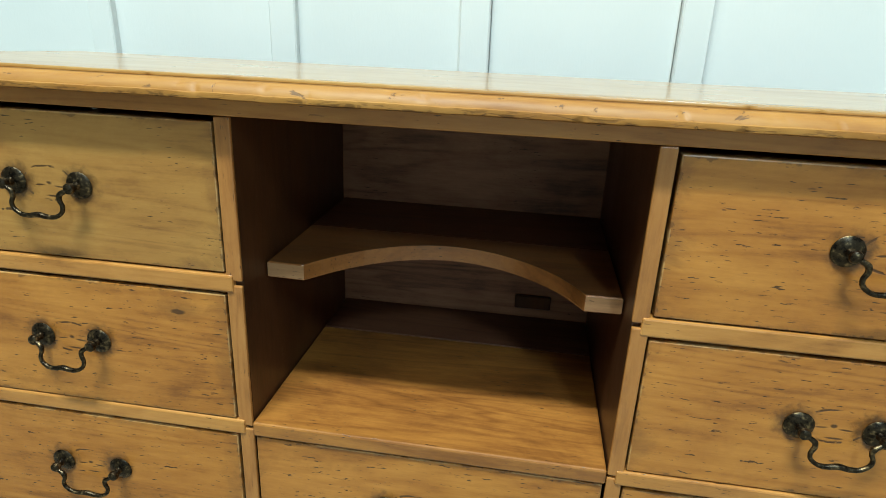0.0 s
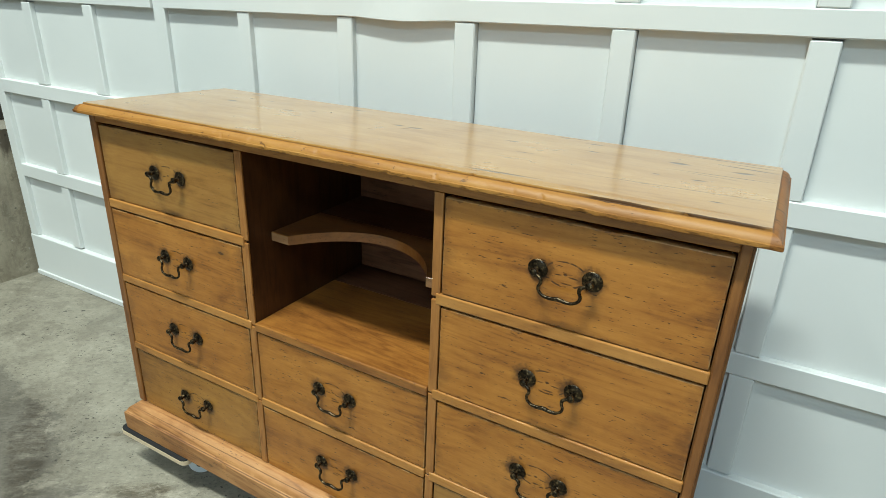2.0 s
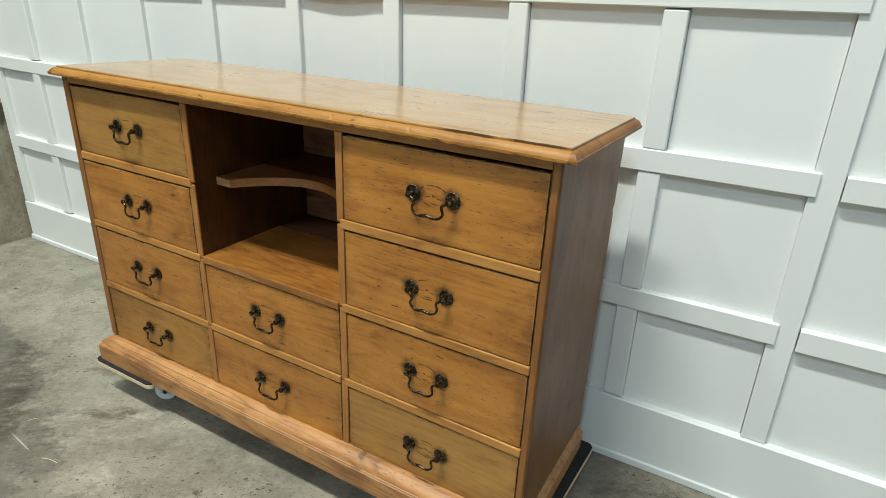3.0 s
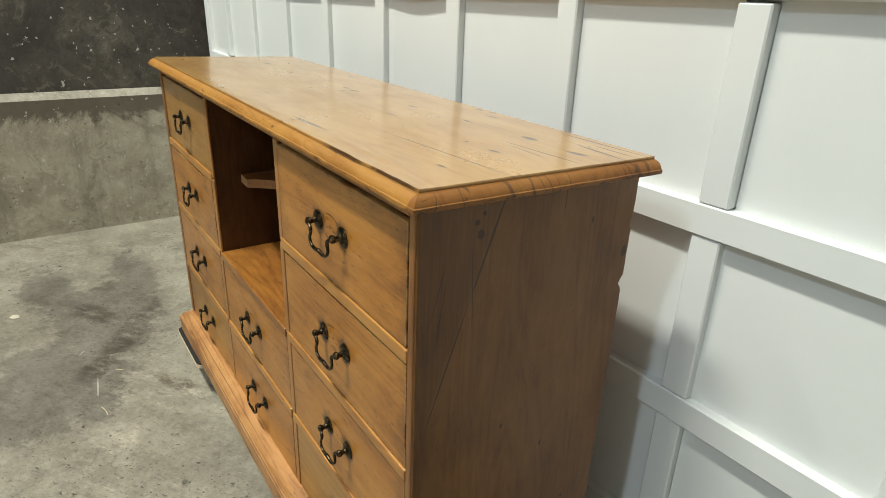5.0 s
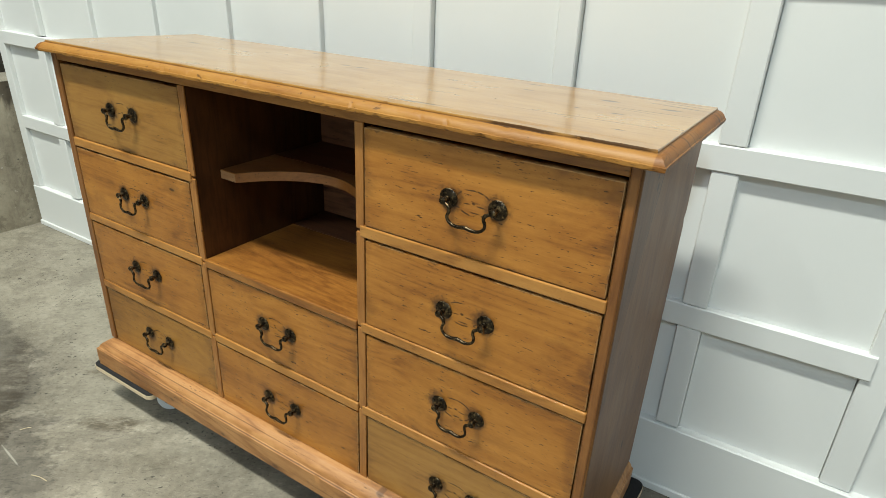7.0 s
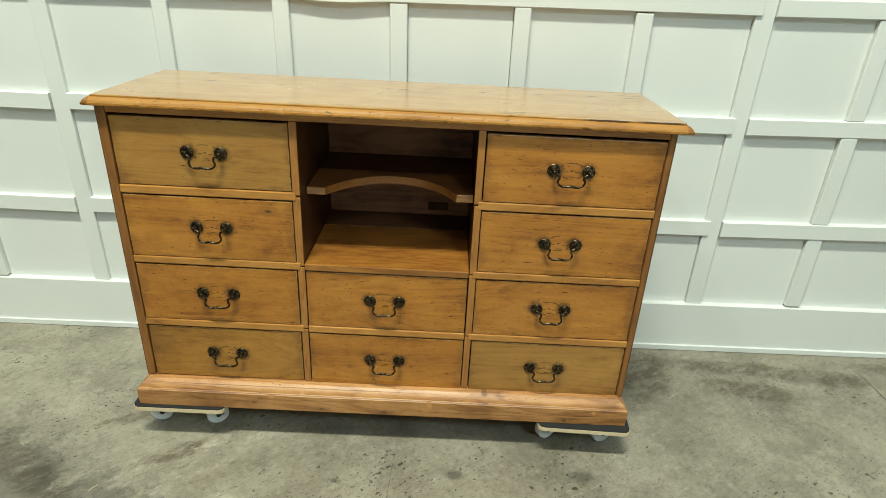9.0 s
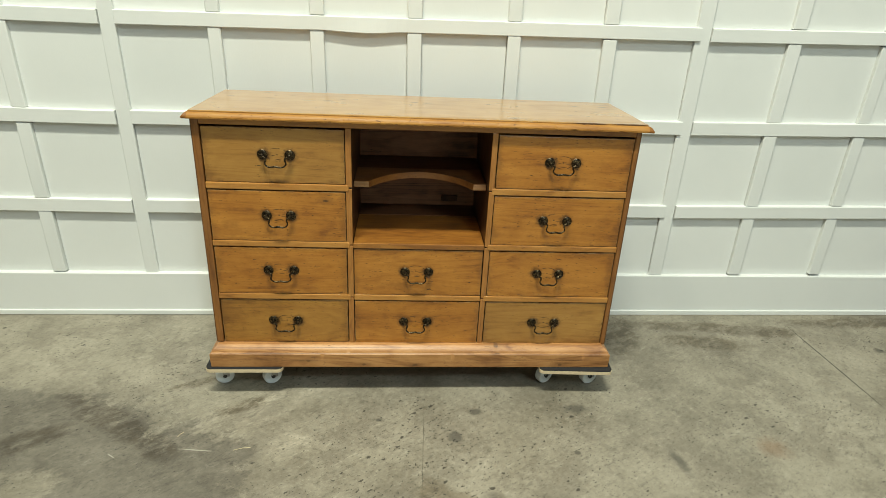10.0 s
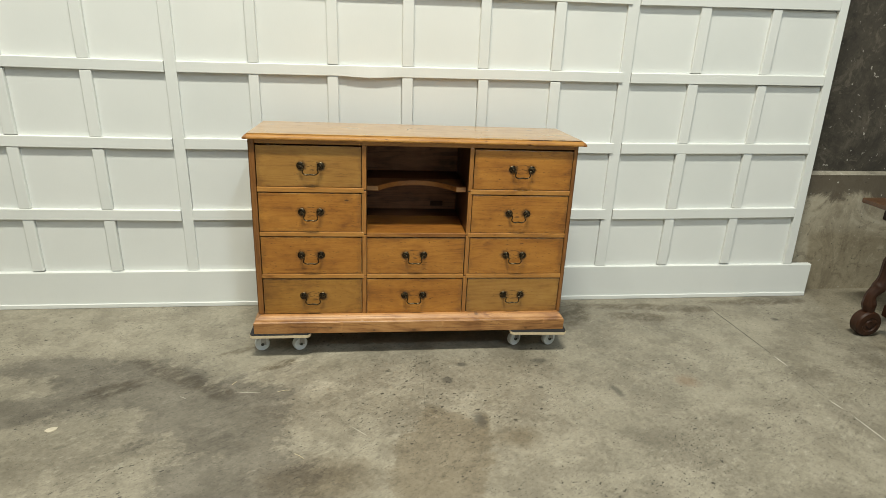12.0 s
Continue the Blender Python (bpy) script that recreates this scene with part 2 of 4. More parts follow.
def side_marks(k):
    c = k.swap(k.coord(0), "yzx")
    flat = k.vec("MULTIPLY", c, (1, 1, 0))
    wob = k.math("MULTIPLY_ADD", k.noise(c, 40.0, 3.0), 0.8, -0.4)
    lines = [(0.1745, 0.973, 0.117, 0.814, .0022), (0.117, 0.815, 0.042, 0.599, .0015), (0.116, 0.912, 0.124, 0.765, .0010), (0.073, 0.885, 0.050, 0.80, .0009), (0.075, 0.86, 0.057, 0.745, .0010), (0.293, 0.970, 0.292, 0.915, .0009)]
    spots = [(0.130, 0.914, .0065, .008, 0), (0.122, 0.933, .005, .005, 0), (0.134, 0.945, .004, .004, 0), (0.36, 0.896, .003, .006, 0), (0.450, 0.822, .0065, .010, 0),
             (0.30, 0.47, .003, .007, 0), (0.20, 0.55, .003, .005, 0), (0.38, 0.30, .003, .006, 0), (0.30, 0.26, .006, .012, 10), (0.012, 0.60, .004, .016, 0)]
    # the narrow board ahead of the crack is darker and ribbed
    o = k.node("ShaderNodeSeparateXYZ")
    k.put(c, o.inputs[0])
    edge = k.math("SUBTRACT", o.outputs[0], k.math("MULTIPLY_ADD", o.outputs[1], 0.352, -0.168))
    ribs = k.span(k.noise(k.vec("MULTIPLY", c, (170.0, 4.0, 1.0)), 1.0, 2.0, 0.5), 0.40, 0.62, 0.24, 0.46)
    wear = k.math("MULTIPLY", k.math("MULTIPLY", k.span(edge, -0.012, 0.001, 1, 0), ribs), k.span(o.outputs[1], 0.46, 0.66))
    wear = k.math("MAXIMUM", wear, k.math("MULTIPLY", k.blot(flat, 0.02, 0.35, 0.05, 0.30, 0, 0.9, wob), 0.22))
    return k.most([wear] + [k.blot(flat, *s, 0.3, wob) for s in spots] + [line(k, flat, *s, wob) for s in lines])


def drawer_marks(k):
    """Plugged holes and the ghost of an older back plate between the two rosettes."""
    c = k.swap(k.coord(0), "xzy")
    flat = k.vec("MULTIPLY", c, (1, 1, 0))
    r = k.node("ShaderNodeObjectInfo").outputs["Random"]
    flat = k.vec("ADD", flat, k.vec("SCALE", (0.012, -0.005, 0), k.math("SUBTRACT", r, 0.5)))
    wob = k.math("MULTIPLY_ADD", k.noise(k.coord(3), 90.0, 3.0), 1.3, -0.65)
    ring = k.vec("LENGTH", k.vec("MULTIPLY", k.vec("ADD", flat, (0, -0.004, 0)), (28.0, 44.0, 0)))
    ghost = k.math("MULTIPLY", k.span(k.math("ABSOLUTE", k.math("SUBTRACT", ring, 1.0)), 0.03, 0.09, 1, 0), k.span(k.noise(k.coord(4), 55.0, 2.0), 0.48, 0.56))
    spots = [(0.0, 0.004, .0035, .0022, 0), (-0.014, 0.001, .007, .0012, 4), (0.015, 0.0, .008, .0013, -3), (0.004, -0.013, .009, .0012, 0), (-0.008, 0.026, .010, .0011, 5), (-0.045, 0.003, .021, .021, 0), (0.045, 0.003, .021, .021, 0)]
    return k.most([ghost] + [k.blot(flat, *q, 0.55, wob) for q in spots])


def knotted_marks(k):
    """The same, and one dark knot."""
    c = k.swap(k.coord(0), "xzy")
    flat = k.vec("MULTIPLY", c, (1, 1, 0))
    wob = k.math("MULTIPLY_ADD", k.noise(k.coord(3), 90.0, 3.0), 0.8, -0.4)
    return k.most([drawer_marks(k), k.blot(flat, 0.170, 0.062, 0.011, 0.0042, 0, 0.4, wob), k.math("MULTIPLY", k.blot(flat, 0.170, 0.062, 0.030, 0.012, 0, 0.8, wob), 0.35)])


def plinth_marks(k):
    c = k.swap(k.coord(0), "xzy")
    flat = k.vec("MULTIPLY", c, (1, 1, 0))
    wob = k.math("MULTIPLY_ADD", k.noise(k.coord(0), 70.0, 3.0), 1.0, -0.5)
    knots = [(0.005, 0.010, .012, .007, 0), (0.330, 0.086, .010, .006, 0), (0.597, 0.012, .009, .007, 0), (-0.42, 0.03, .010, .006, 0), (-0.20, 0.012, .008, .006, 0)]
    halo = [k.math("MULTIPLY", k.blot(flat, x, z, 3.6 * a, 1.5 * b, t, 0.7, wob), 0.32) for x, z, a, b, t in knots]
    cracks = [(0.10, 0.020, 0.45, 0.022, .0010), (-0.70, 0.035, -0.35, 0.031, .0009), (0.40, 0.034, 0.52, 0.030, .0008), (0.52, 0.030, 0.75, 0.036, .0008), (-0.3, 0.045, 0.0, 0.048, .0007), (-0.80, 0.0618, 0.80, 0.0618, .0010), (-0.79, 0.0795, 0.1, 0.0800, .0006)]
    return k.most(halo + [k.math("MULTIPLY", k.blot(flat, *q, 0.4, wob), 0.75) for q in knots] + [k.math("MULTIPLY", line(k, flat, *q, k.math("MULTIPLY", wob, 0.6)), 0.7) for q in cracks])


PALE, MID, DARK = (0.455, 0.196, 0.032), (0.335, 0.128, 0.018), (0.115, 0.035, 0.006)
m_drawer = pine("honey_pine", "x", PALE, MID, DARK, flecks=0.9, marks=drawer_marks, ends=True)
m_drawer_knot = pine("knotted_honey_pine", "x", PALE, MID, DARK, flecks=0.8, marks=knotted_marks, ends=True)
m_drawer_flecked = pine("flecked_honey_pine", "x", PALE, MID, DARK, flecks=1.45, marks=drawer_marks, ends=True)
m_drawer_olive = pine("flecked_olive_pine", "x", (0.390, 0.190, 0.036), (0.300, 0.135, 0.024), (0.130, 0.050, 0.010), flecks=1.35, marks=drawer_marks, ends=True)
m_drawer_pale = pine("pale_olive_pine", "x", (0.385, 0.200, 0.046), (0.305, 0.145, 0.031), (0.150, 0.062, 0.014), flecks=0.45, marks=drawer_marks, ends=True)
m_rail = pine("rail_pine", "x", (0.47, 0.226, 0.054), (0.37, 0.160, 0.033), (0.16, 0.058, 0.012), flecks=0.35)
m_stile = pine("stile_pine", "z", (0.42, 0.196, 0.050), (0.33, 0.136, 0.030), (0.15, 0.054, 0.012), flecks=0.3)
m_stile_dark = pine("dark_stile_pine", "z", (0.28, 0.118, 0.028), (0.20, 0.076, 0.017), (0.09, 0.031, 0.008), flecks=0.3)
m_top = pine("top_pine", "x", (0.455, 0.265, 0.082), (0.385, 0.205, 0.057), (0.27, 0.128, 0.032), rough=0.30, coat=0.9, flecks=0.12, spread=0, marks=top_marks, flat_from=0.997, shine=0.35)
# reddish side pine, its base colour lowered to stand in for weaker light
m_side = pine("shaded_side_pine", "z", (0.198, 0.087, 0.020), (0.142, 0.056, 0.0115), (0.070, 0.024, 0.0055), rough=0.46, coat=0.03, flecks=0.2, spread=0, marks=side_marks, rings_amount=0.07, relief=0.08, shine=0.4, streaks=0.12)
m_plinth = pine("raw_pine", "x", (0.50, 0.262, 0.098), (0.37, 0.172, 0.056), (0.16, 0.060, 0.017), rough=0.5, coat=0.05, flecks=0.5, spread=0, marks=plinth_marks, rings_amount=0.12)
# inner pine far darker than the front: the nook's shade is put into it
m_inside = pine("shaded_inner_pine", "z", (0.098, 0.037, 0.012), (0.062, 0.023, 0.0075), (0.026, 0.009, 0.004), flecks=0.2, coat=0.05, shine=0.3)
m_back = pine("rough_back_pine", "x", (0.40, 0.190, 0.100), (0.26, 0.115, 0.058), (0.040, 0.017, 0.011), rough=0.6, coat=0.0, flecks=0.3, rings_amount=0.10)
m_shelf = pine("shelf_pine", "x", (0.33, 0.135, 0.031), (0.23, 0.086, 0.019), (0.11, 0.038, 0.009), flecks=0.5)
# upper face of the shelf, a darker brown than its front edge
m_shelf_top = pine("dark_shelf_pine", "x", (0.190, 0.076, 0.019), (0.130, 0.048, 0.012), (0.060, 0.021, 0.006), flecks=0.4, coat=0.15)
# rear boards of nook floor and shelf, darker than the boards in front
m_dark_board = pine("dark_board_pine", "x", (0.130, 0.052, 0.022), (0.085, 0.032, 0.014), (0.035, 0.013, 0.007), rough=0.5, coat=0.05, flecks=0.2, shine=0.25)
m_raw = pine("raw_broken_pine", "x", (0.40, 0.22, 0.095), (0.30, 0.15, 0.060), (0.12, 0.052, 0.020), rough=0.7, coat=0.0, flecks=0.3)
m_nook_floor = pine("golden_floor_pine", "x", (0.37, 0.156, 0.028), (0.22, 0.082, 0.015), (0.070, 0.022, 0.005), flecks=0.6, coat=0.4)


def brass():
    k = Nodes("aged_brass")
    c = k.coord(3)
    n = k.noise(c, 160.0, 3.0)
    col = k.ramp(n, [(0.3, (0.018, 0.014, 0.010)), (0.55, (0.052, 0.038, 0.022)), (0.78, (0.30, 0.21, 0.10))])
    return k.finish(col, k.span(n, 0.2, 0.8, 0.22, 0.42), n, 0.15, 0.0006, metallic=0.9)


m_brass = brass()


def white_paint():
    k = Nodes("white_paint")
    c = k.coord(5)
    cloud = k.noise(c, 1.7, 4.0, 0.6)
    dirt = k.noise(k.vec("MULTIPLY", c, (3.0, 3.0, 1.2)), 5.0, 6.0, 0.65)
    col = k.ramp(cloud, [(0.25, (0.655, 0.675, 0.660)), (0.75, (0.705, 0.718, 0.700))])
    col = k.mix(k.span(dirt, 0.62, 0.85, 0, 0.16), col, (0.55, 0.55, 0.50))
    brush = k.noise(k.vec("MULTIPLY", c, (30.0, 30.0, 8.0)), 6.0, 4.0, 0.6)
    return k.finish(col, k.span(cloud, 0.2, 0.8, 0.38, 0.55), brush, 0.18, 0.0012)


m_white = white_paint()


def floor_concrete():
    k = Nodes("stained_concrete")
    c = k.coord(0)
    turned = k.node("ShaderNodeMapping")
    k.put(c, turned.inputs[0])
    turned.inputs[2].default_value = (0, 0, radians(-34))
    d = turned.outputs[0]
    big = k.noise(c, 0.9, 6.0, 0.62, 0.5)
    mid = k.noise(k.vec("ADD", c, (3.1, 7.7, 0.4)), 3.4, 9.0, 0.76)
    fine = k.noise(c, 42.0, 5.0, 0.75)
    grit = k.noise(c, 260.0, 2.0, 0.6)
    tone = k.math("ADD", k.math("MULTIPLY", big, 0.40), k.math("MULTIPLY_ADD", mid, 0.52, k.math("MULTIPLY", fine, 0.36)))
    col = k.ramp(k.span(tone, 0.44, 0.86, smooth=False), [(0.0, (0.112, 0.100, 0.073)), (0.30, (0.184, 0.166, 0.127)), (0.58, (0.244, 0.222, 0.172)), (1.0, (0.330, 0.303, 0.240))])
    # trowel streaks, all one way, broken by smaller scuffs
    streak = k.noise(k.vec("MULTIPLY", d, (11.0, 30.0, 1.0)), 1.0, 10.0, 0.80)
    where = k.span(k.noise(k.vec("ADD", c, (8.3, 2.7, 0)), 1.9, 5.0, 0.6), 0.42, 0.56, 0.05, 1.0)
    col = k.mix(k.math("MULTIPLY", where, k.span(streak, 0.54, 0.61, 0, 0.46)), col, (0.085, 0.078, 0.060))
    col = k.mix(k.math("MULTIPLY", where, k.span(streak, 0.45, 0.37, 0, 0.34)), col, (0.43, 0.41, 0.335))
    scuff = k.noise(k.vec("MULTIPLY", k.vec("ADD", d, (1.3, 4.1, 0)), (46.0, 110.0, 1.0)), 1.0, 5.0, 0.7)
    col = k.mix(k.span(scuff, 0.57, 0.63, 0, 0.55), col, (0.085, 0.079, 0.062))
    col = k.mix(k.span(scuff, 0.40, 0.33, 0, 0.32), col, (0.45, 0.43, 0.36))
    wob = k.math("MULTIPLY_ADD", k.noise(c, 5.0, 10.0, 0.78), 2.6, -1.3)
    tatter = k.math("MULTIPLY_ADD", k.noise(k.vec("MULTIPLY", k.vec("ADD", d, (4.4, 0.7, 0)), (9.0, 19.0, 1.0)), 1.0, 10.0, 0.80), 2.6, -1.3)

    def ragged(mask):
        """Breaks a soft patch into a torn outline with islands."""
        return k.span(k.math("ADD", mask, tatter), 0.36, 0.66)

    torn = k.span(tatter, -0.22, 0.16)

    blotch = k.noise(k.vec("ADD", c, (11.2, 5.4, 0)), 4.2, 10.0, 0.74)
    col = k.mix(1.0, col, k.mix(k.span(blotch, 0.45, 0.57), (1.09, 1.09, 1.09), (0.86, 0.85, 0.845)), "MULTIPLY")
    # one wide grey damp zone with a ragged rim, and the wet strip along the wall
    grey = k.most([k.blot(c, -1.36, -0.22, 0.42, 0.22, -12, 0.25, wob), k.blot(c, -0.88, -0.48, 0.40, 0.30, -30, 0.3, wob), k.blot(c, -0.72, -0.92, 0.34, 0.20, 0, 0.4, wob), k.blot(c, -1.70, -0.42, 0.36, 0.12, 8, 0.4, wob), k.blot(c, -1.72, -0.05, 0.34, 0.10, 0, 0.4, wob)])
    col = k.mix(k.math("MULTIPLY_ADD", ragged(k.math("MULTIPLY", grey, 0.80)), 0.55, k.math("MULTIPLY", grey, 0.45)), col, (0.60, 0.595, 0.61), "MULTIPLY")
    # dark patches; the one right of the chest mixes stain and painted shadow
    dark = k.most([k.blot(c, -1.16, -0.16, 0.26, 0.055, -33, 0.5, wob), k.blot(c, -1.39, -0.27, 0.13, 0.05, 30, 0.6, wob), k.blot(c, -0.93, -0.31, 0.10, 0.05, -40, 0.6, wob), k.blot(c, -0.90, 0.06, 0.10, 0.025, 25, 0.7, wob), k.blot(c, -0.665, -0.085, 0.09, 0.03, 30, 0.8, wob),
                   k.blot(c, 1.00, 0.44, 0.12, 0.14, -10, 0.5, wob), k.blot(c, 1.40, 0.50, 0.26, 0.045, -4, 0.6, wob), k.blot(c, 1.72, 0.46, 0.22, 0.05, -6, 0.6, wob), k.blot(c, 1.42, 0.36, 0.20, 0.05, -8, 0.7, wob), k.blot(c, 2.35, 0.55, 0.32, 0.05, 0, 0.6, wob)])
    col = k.mix(k.math("MULTIPLY", k.math("MULTIPLY", k.math("MULTIPLY_ADD", torn, 0.75, 0.25), k.span(dark, 0.0, 0.9)), 1.0), col, (0.50, 0.46, 0.41), "MULTIPLY")
    rim = k.math("MULTIPLY", wob, 0.75)
    brown = k.most([k.blot(c, 0.06, -0.87, 0.20, 0.36, -12, 0.16, rim), k.blot(c, -0.42, -0.95, 0.20, 0.13, 0, 0.6, wob), k.blot(c, 0.265, -0.66, 0.030, 0.10, -14, 0.3, rim), k.blot(c, 0.40, -0.74, 0.09, 0.06, 0, 0.7, wob)])
    col = k.mix(k.math("MULTIPLY", brown, 0.9), col, (0.68, 0.63, 0.57), "MULTIPLY")
    light = k.most([k.blot(c, -0.456, -0.322, 0.085, 0.06, 20, 0.6, wob), k.blot(c, -0.885, -0.285, 0.05, 0.04, -40, 0.5, wob), k.blot(c, -0.62, -0.12, 0.26, 0.10, 30, 0.9, wob)])
    col = k.mix(k.math("MULTIPLY", k.math("MULTIPLY", k.math("MULTIPLY_ADD", torn, -0.8, 1.0), k.span(light, 0.0, 0.9)), 1.0), col, (1.40, 1.40, 1.42), "MULTIPLY")
    # dark drips, a rust spot, chips and pits
    wob2 = k.math("MULTIPLY_ADD", k.noise(c, 45.0, 4.0, 0.6), 1.6, -0.8)
    drips = k.most([k.blot(c, 0.154, -0.28, 0.026, 0.030, 0, 0.4, wob2), k.blot(c, 0.245, -0.138, 0.024, 0.018, 0, 0.5, wob2), k.blot(c, -0.136, -0.182, 0.012, 0.009, 0, 0.4, wob2), k.blot(c, 0.656, -0.124, 0.045, 0.024, 0, 0.7, wob2),
                    k.blot(c, 0.261, -0.609, 0.030, 0.05, 0, 0.6, wob2), k.blot(c, 0.96, -0.42, 0.018, 0.06, 12, 0.7, wob2), k.blot(c, 2.252, 0.282, 0.022, 0.02, 0, 0.5, wob2), k.blot(c, 0.597, -0.371, 0.011, 0.011, 0, 0.3, wob2)])
    col = k.mix(k.math("MULTIPLY", drips, 0.66), col, (0.05, 0.047, 0.04))
    col = k.mix(k.math("MULTIPLY", k.blot(c, 1.349, -0.36, 0.05, 0.045, 0, 0.8, wob2), 0.5), col, (0.17, 0.095, 0.05))
    rag = k.node("ShaderNodeTexNoise")
    k.put(c, rag.inputs["Vector"])
    rag.inputs["Scale"].default_value, rag.inputs["Detail"].default_value = 70.0, 4.0
    cr = k.vec("ADD", d, k.vec("SCALE", k.vec("SUBTRACT", rag.outputs["Color"], (0.5, 0.5, 0.5)), 0.022))
    crowd = k.span(k.noise(c, 2.3, 5.0, 0.6), 0.40, 0.60, 0.12, 1.0)
    near = k.blot(c, 0.05, -0.45, 0.75, 0.42, 0, 0.6)
    crowd = k.math("MAXIMUM", crowd, k.math("MULTIPLY", near, 0.95))
    pit = None
    for stretch, scale, lo, hi in (((1.0, 2.1, 1.0), 26.0, 0.66, 0.30), ((1.0, 1.8, 1.0), 52.0, 0.60, 0.32), ((1.0, 1.3, 1.0), 95.0, 0.62, 0.36), ((1.0, 1.1, 1.0), 8.0, 0.86, 0.12)):
        v = k.voronoi(k.vec("MULTIPLY", cr, stretch), scale)
        chance = k.node("ShaderNodeSeparateColor")
        k.put(v.outputs["Color"], chance.inputs[0])
        size = k.math("MULTIPLY", k.span(chance.outputs[0], lo, 1.0, smooth=False), k.math("MULTIPLY", crowd, hi))
        one = k.span(k.math("SUBTRACT", v.outputs["Distance"], size), -0.05, 0.03, 1, 0)
        one = k.math("MULTIPLY", one, k.span(size, 0.02, 0.05))
        pit = one if pit is None else k.math("MAXIMUM", pit, one)
    col = k.mix(k.math("MULTIPLY", pit, 0.80), col, (0.032, 0.028, 0.022))
    # the saw cut across the slab with its chalky end, a hairline crack
    cut = k.most([line(k, c, 1.922, 0.50, 1.956, -0.13, 0.0032, k.math("MULTIPLY", wob2, 0.5)), line(k, c, 0.045, -0.02, 0.02, -0.62, 0.0006, wob2), line(k, c, 1.957, -0.27, 1.962, -0.56, 0.0012, wob2)])
    col = k.mix(k.math("MULTIPLY", cut, 0.8), col, (0.035, 0.033, 0.028))
    chalk = k.most([line(k, c, 1.957, -0.155, 1.963, -0.245, 0.0034, wob2), line(k, c, 1.962, -0.575, 1.974, -0.635, 0.0030, wob2), line(k, c, 1.982, -0.70, 1.992, -0.90, 0.0026, wob2)])
    col = k.mix(k.math("MULTIPLY", chalk, 0.8), col, (0.55, 0.53, 0.47))
    scrape = k.most([line(k, c, -0.84, -0.325, -0.72, -0.338, 0.0026, wob2), line(k, c, -1.08, -0.345, -1.05, -0.365, 0.002, wob2), line(k, c, -0.30, -0.62, -0.24, -0.68, 0.0025, wob2)])
    col = k.mix(k.math("MULTIPLY", scrape, 0.38), col, (0.56, 0.54, 0.46))
    h = k.math("SUBTRACT", k.math("MULTIPLY_ADD", fine, 0.6, k.math("MULTIPLY", grit, 0.25)), k.math("ADD", pit, k.math("MULTIPLY", cut, 2.0)))
    h = k.math("SUBTRACT", h, k.math("MULTIPLY", streak, 0.9))
    return k.finish(col, k.span(mid, 0.3, 0.7, 0.42, 0.72), h, 0.5, 0.003)


m_floor = floor_concrete()


def wall_concrete(name, deep, tone_mid, high, drip, band=False):
    k = Nodes(name)
    c = k.coord(0)
    big = k.noise(c, 1.3, 6.0, 0.66, 0.7)
    mid = k.noise(k.vec("ADD", c, (5, 2, 9)), 5.5, 6.0, 0.7, 0.6)
    fine = k.noise(c, 60.0, 4.0, 0.7)
    tone = k.math("ADD", k.math("MULTIPLY", big, 0.55), k.math("MULTIPLY_ADD", mid, 0.42, k.math("MULTIPLY", fine, 0.16)))
    col = k.ramp(k.span(tone, 0.38, 0.80, smooth=False), [(0.0, deep), (0.5, tone_mid), (1.0, high)])
    patch = k.noise(k.vec("ADD", c, (2, 8, 1)), 2.4, 9.0, 0.74, 1.2)
    col = k.mix(k.span(patch, 0.50, 0.60, 0, 0.55), col, deep)
    col = k.mix(k.span(patch, 0.44, 0.36, 0, 0.45), col, high)
    spot = k.noise(k.vec("ADD", c, (6, 1, 3)), 14.0, 7.0, 0.75, 0.6)
    col = k.mix(k.span(spot, 0.54, 0.62, 0, 0.6), col, deep)
    col = k.mix(k.span(spot, 0.44, 0.36, 0, 0.5), col, high)
    run = k.noise(k.vec("MULTIPLY", c, (5.0, 5.0, 0.7)), 1.6, 5.0, 0.7, 0.3)
    col = k.mix(k.span(run, 0.5, 0.72, 0, drip), col, (0.030, 0.026, 0.021))
    # a brown tide mark below the ledge
    z = k.node("ShaderNodeSeparateXYZ")
    k.put(c, z.inputs[0])
    tide = k.span(k.math("ADD", z.outputs[2], k.math("MULTIPLY", patch, 0.42)), 0.84, 0.90)
    if band:
        col = k.mix(k.math("MULTIPLY", tide, 0.86), col, (0.070, 0.054, 0.036))
    v = k.voronoi(c, 17.0)
    pit = k.span(v.outputs["Distance"], 0.04, 0.12, 1, 0)
    col = k.mix(k.math("MULTIPLY", pit, 0.6), col, (0.03, 0.028, 0.024))
    chip = k.span(k.noise(c, 30.0, 2.0), 0.69, 0.72)
    col = k.mix(k.math("MULTIPLY", chip, 0.75), col, (0.42, 0.40, 0.35))
    h = k.math("SUBTRACT", k.math("MULTIPLY_ADD", mid, 1.2, fine), pit)
    return k.finish(col, 0.8, h, 0.4, 0.004)


m_concrete_low = wall_concrete("grey_concrete", (0.180, 0.152, 0.108), (0.325, 0.287, 0.212), (0.43, 0.388, 0.300), 0.28, True)
m_concrete_ledge = wall_concrete("pale_ledge_concrete", (0.16, 0.145, 0.11), (0.30, 0.275, 0.22), (0.42, 0.39, 0.325), 0.25)
m_concrete_high = wall_concrete("blackened_concrete", (0.020, 0.017, 0.012), (0.056, 0.047, 0.035), (0.15, 0.130, 0.098), 0.55)


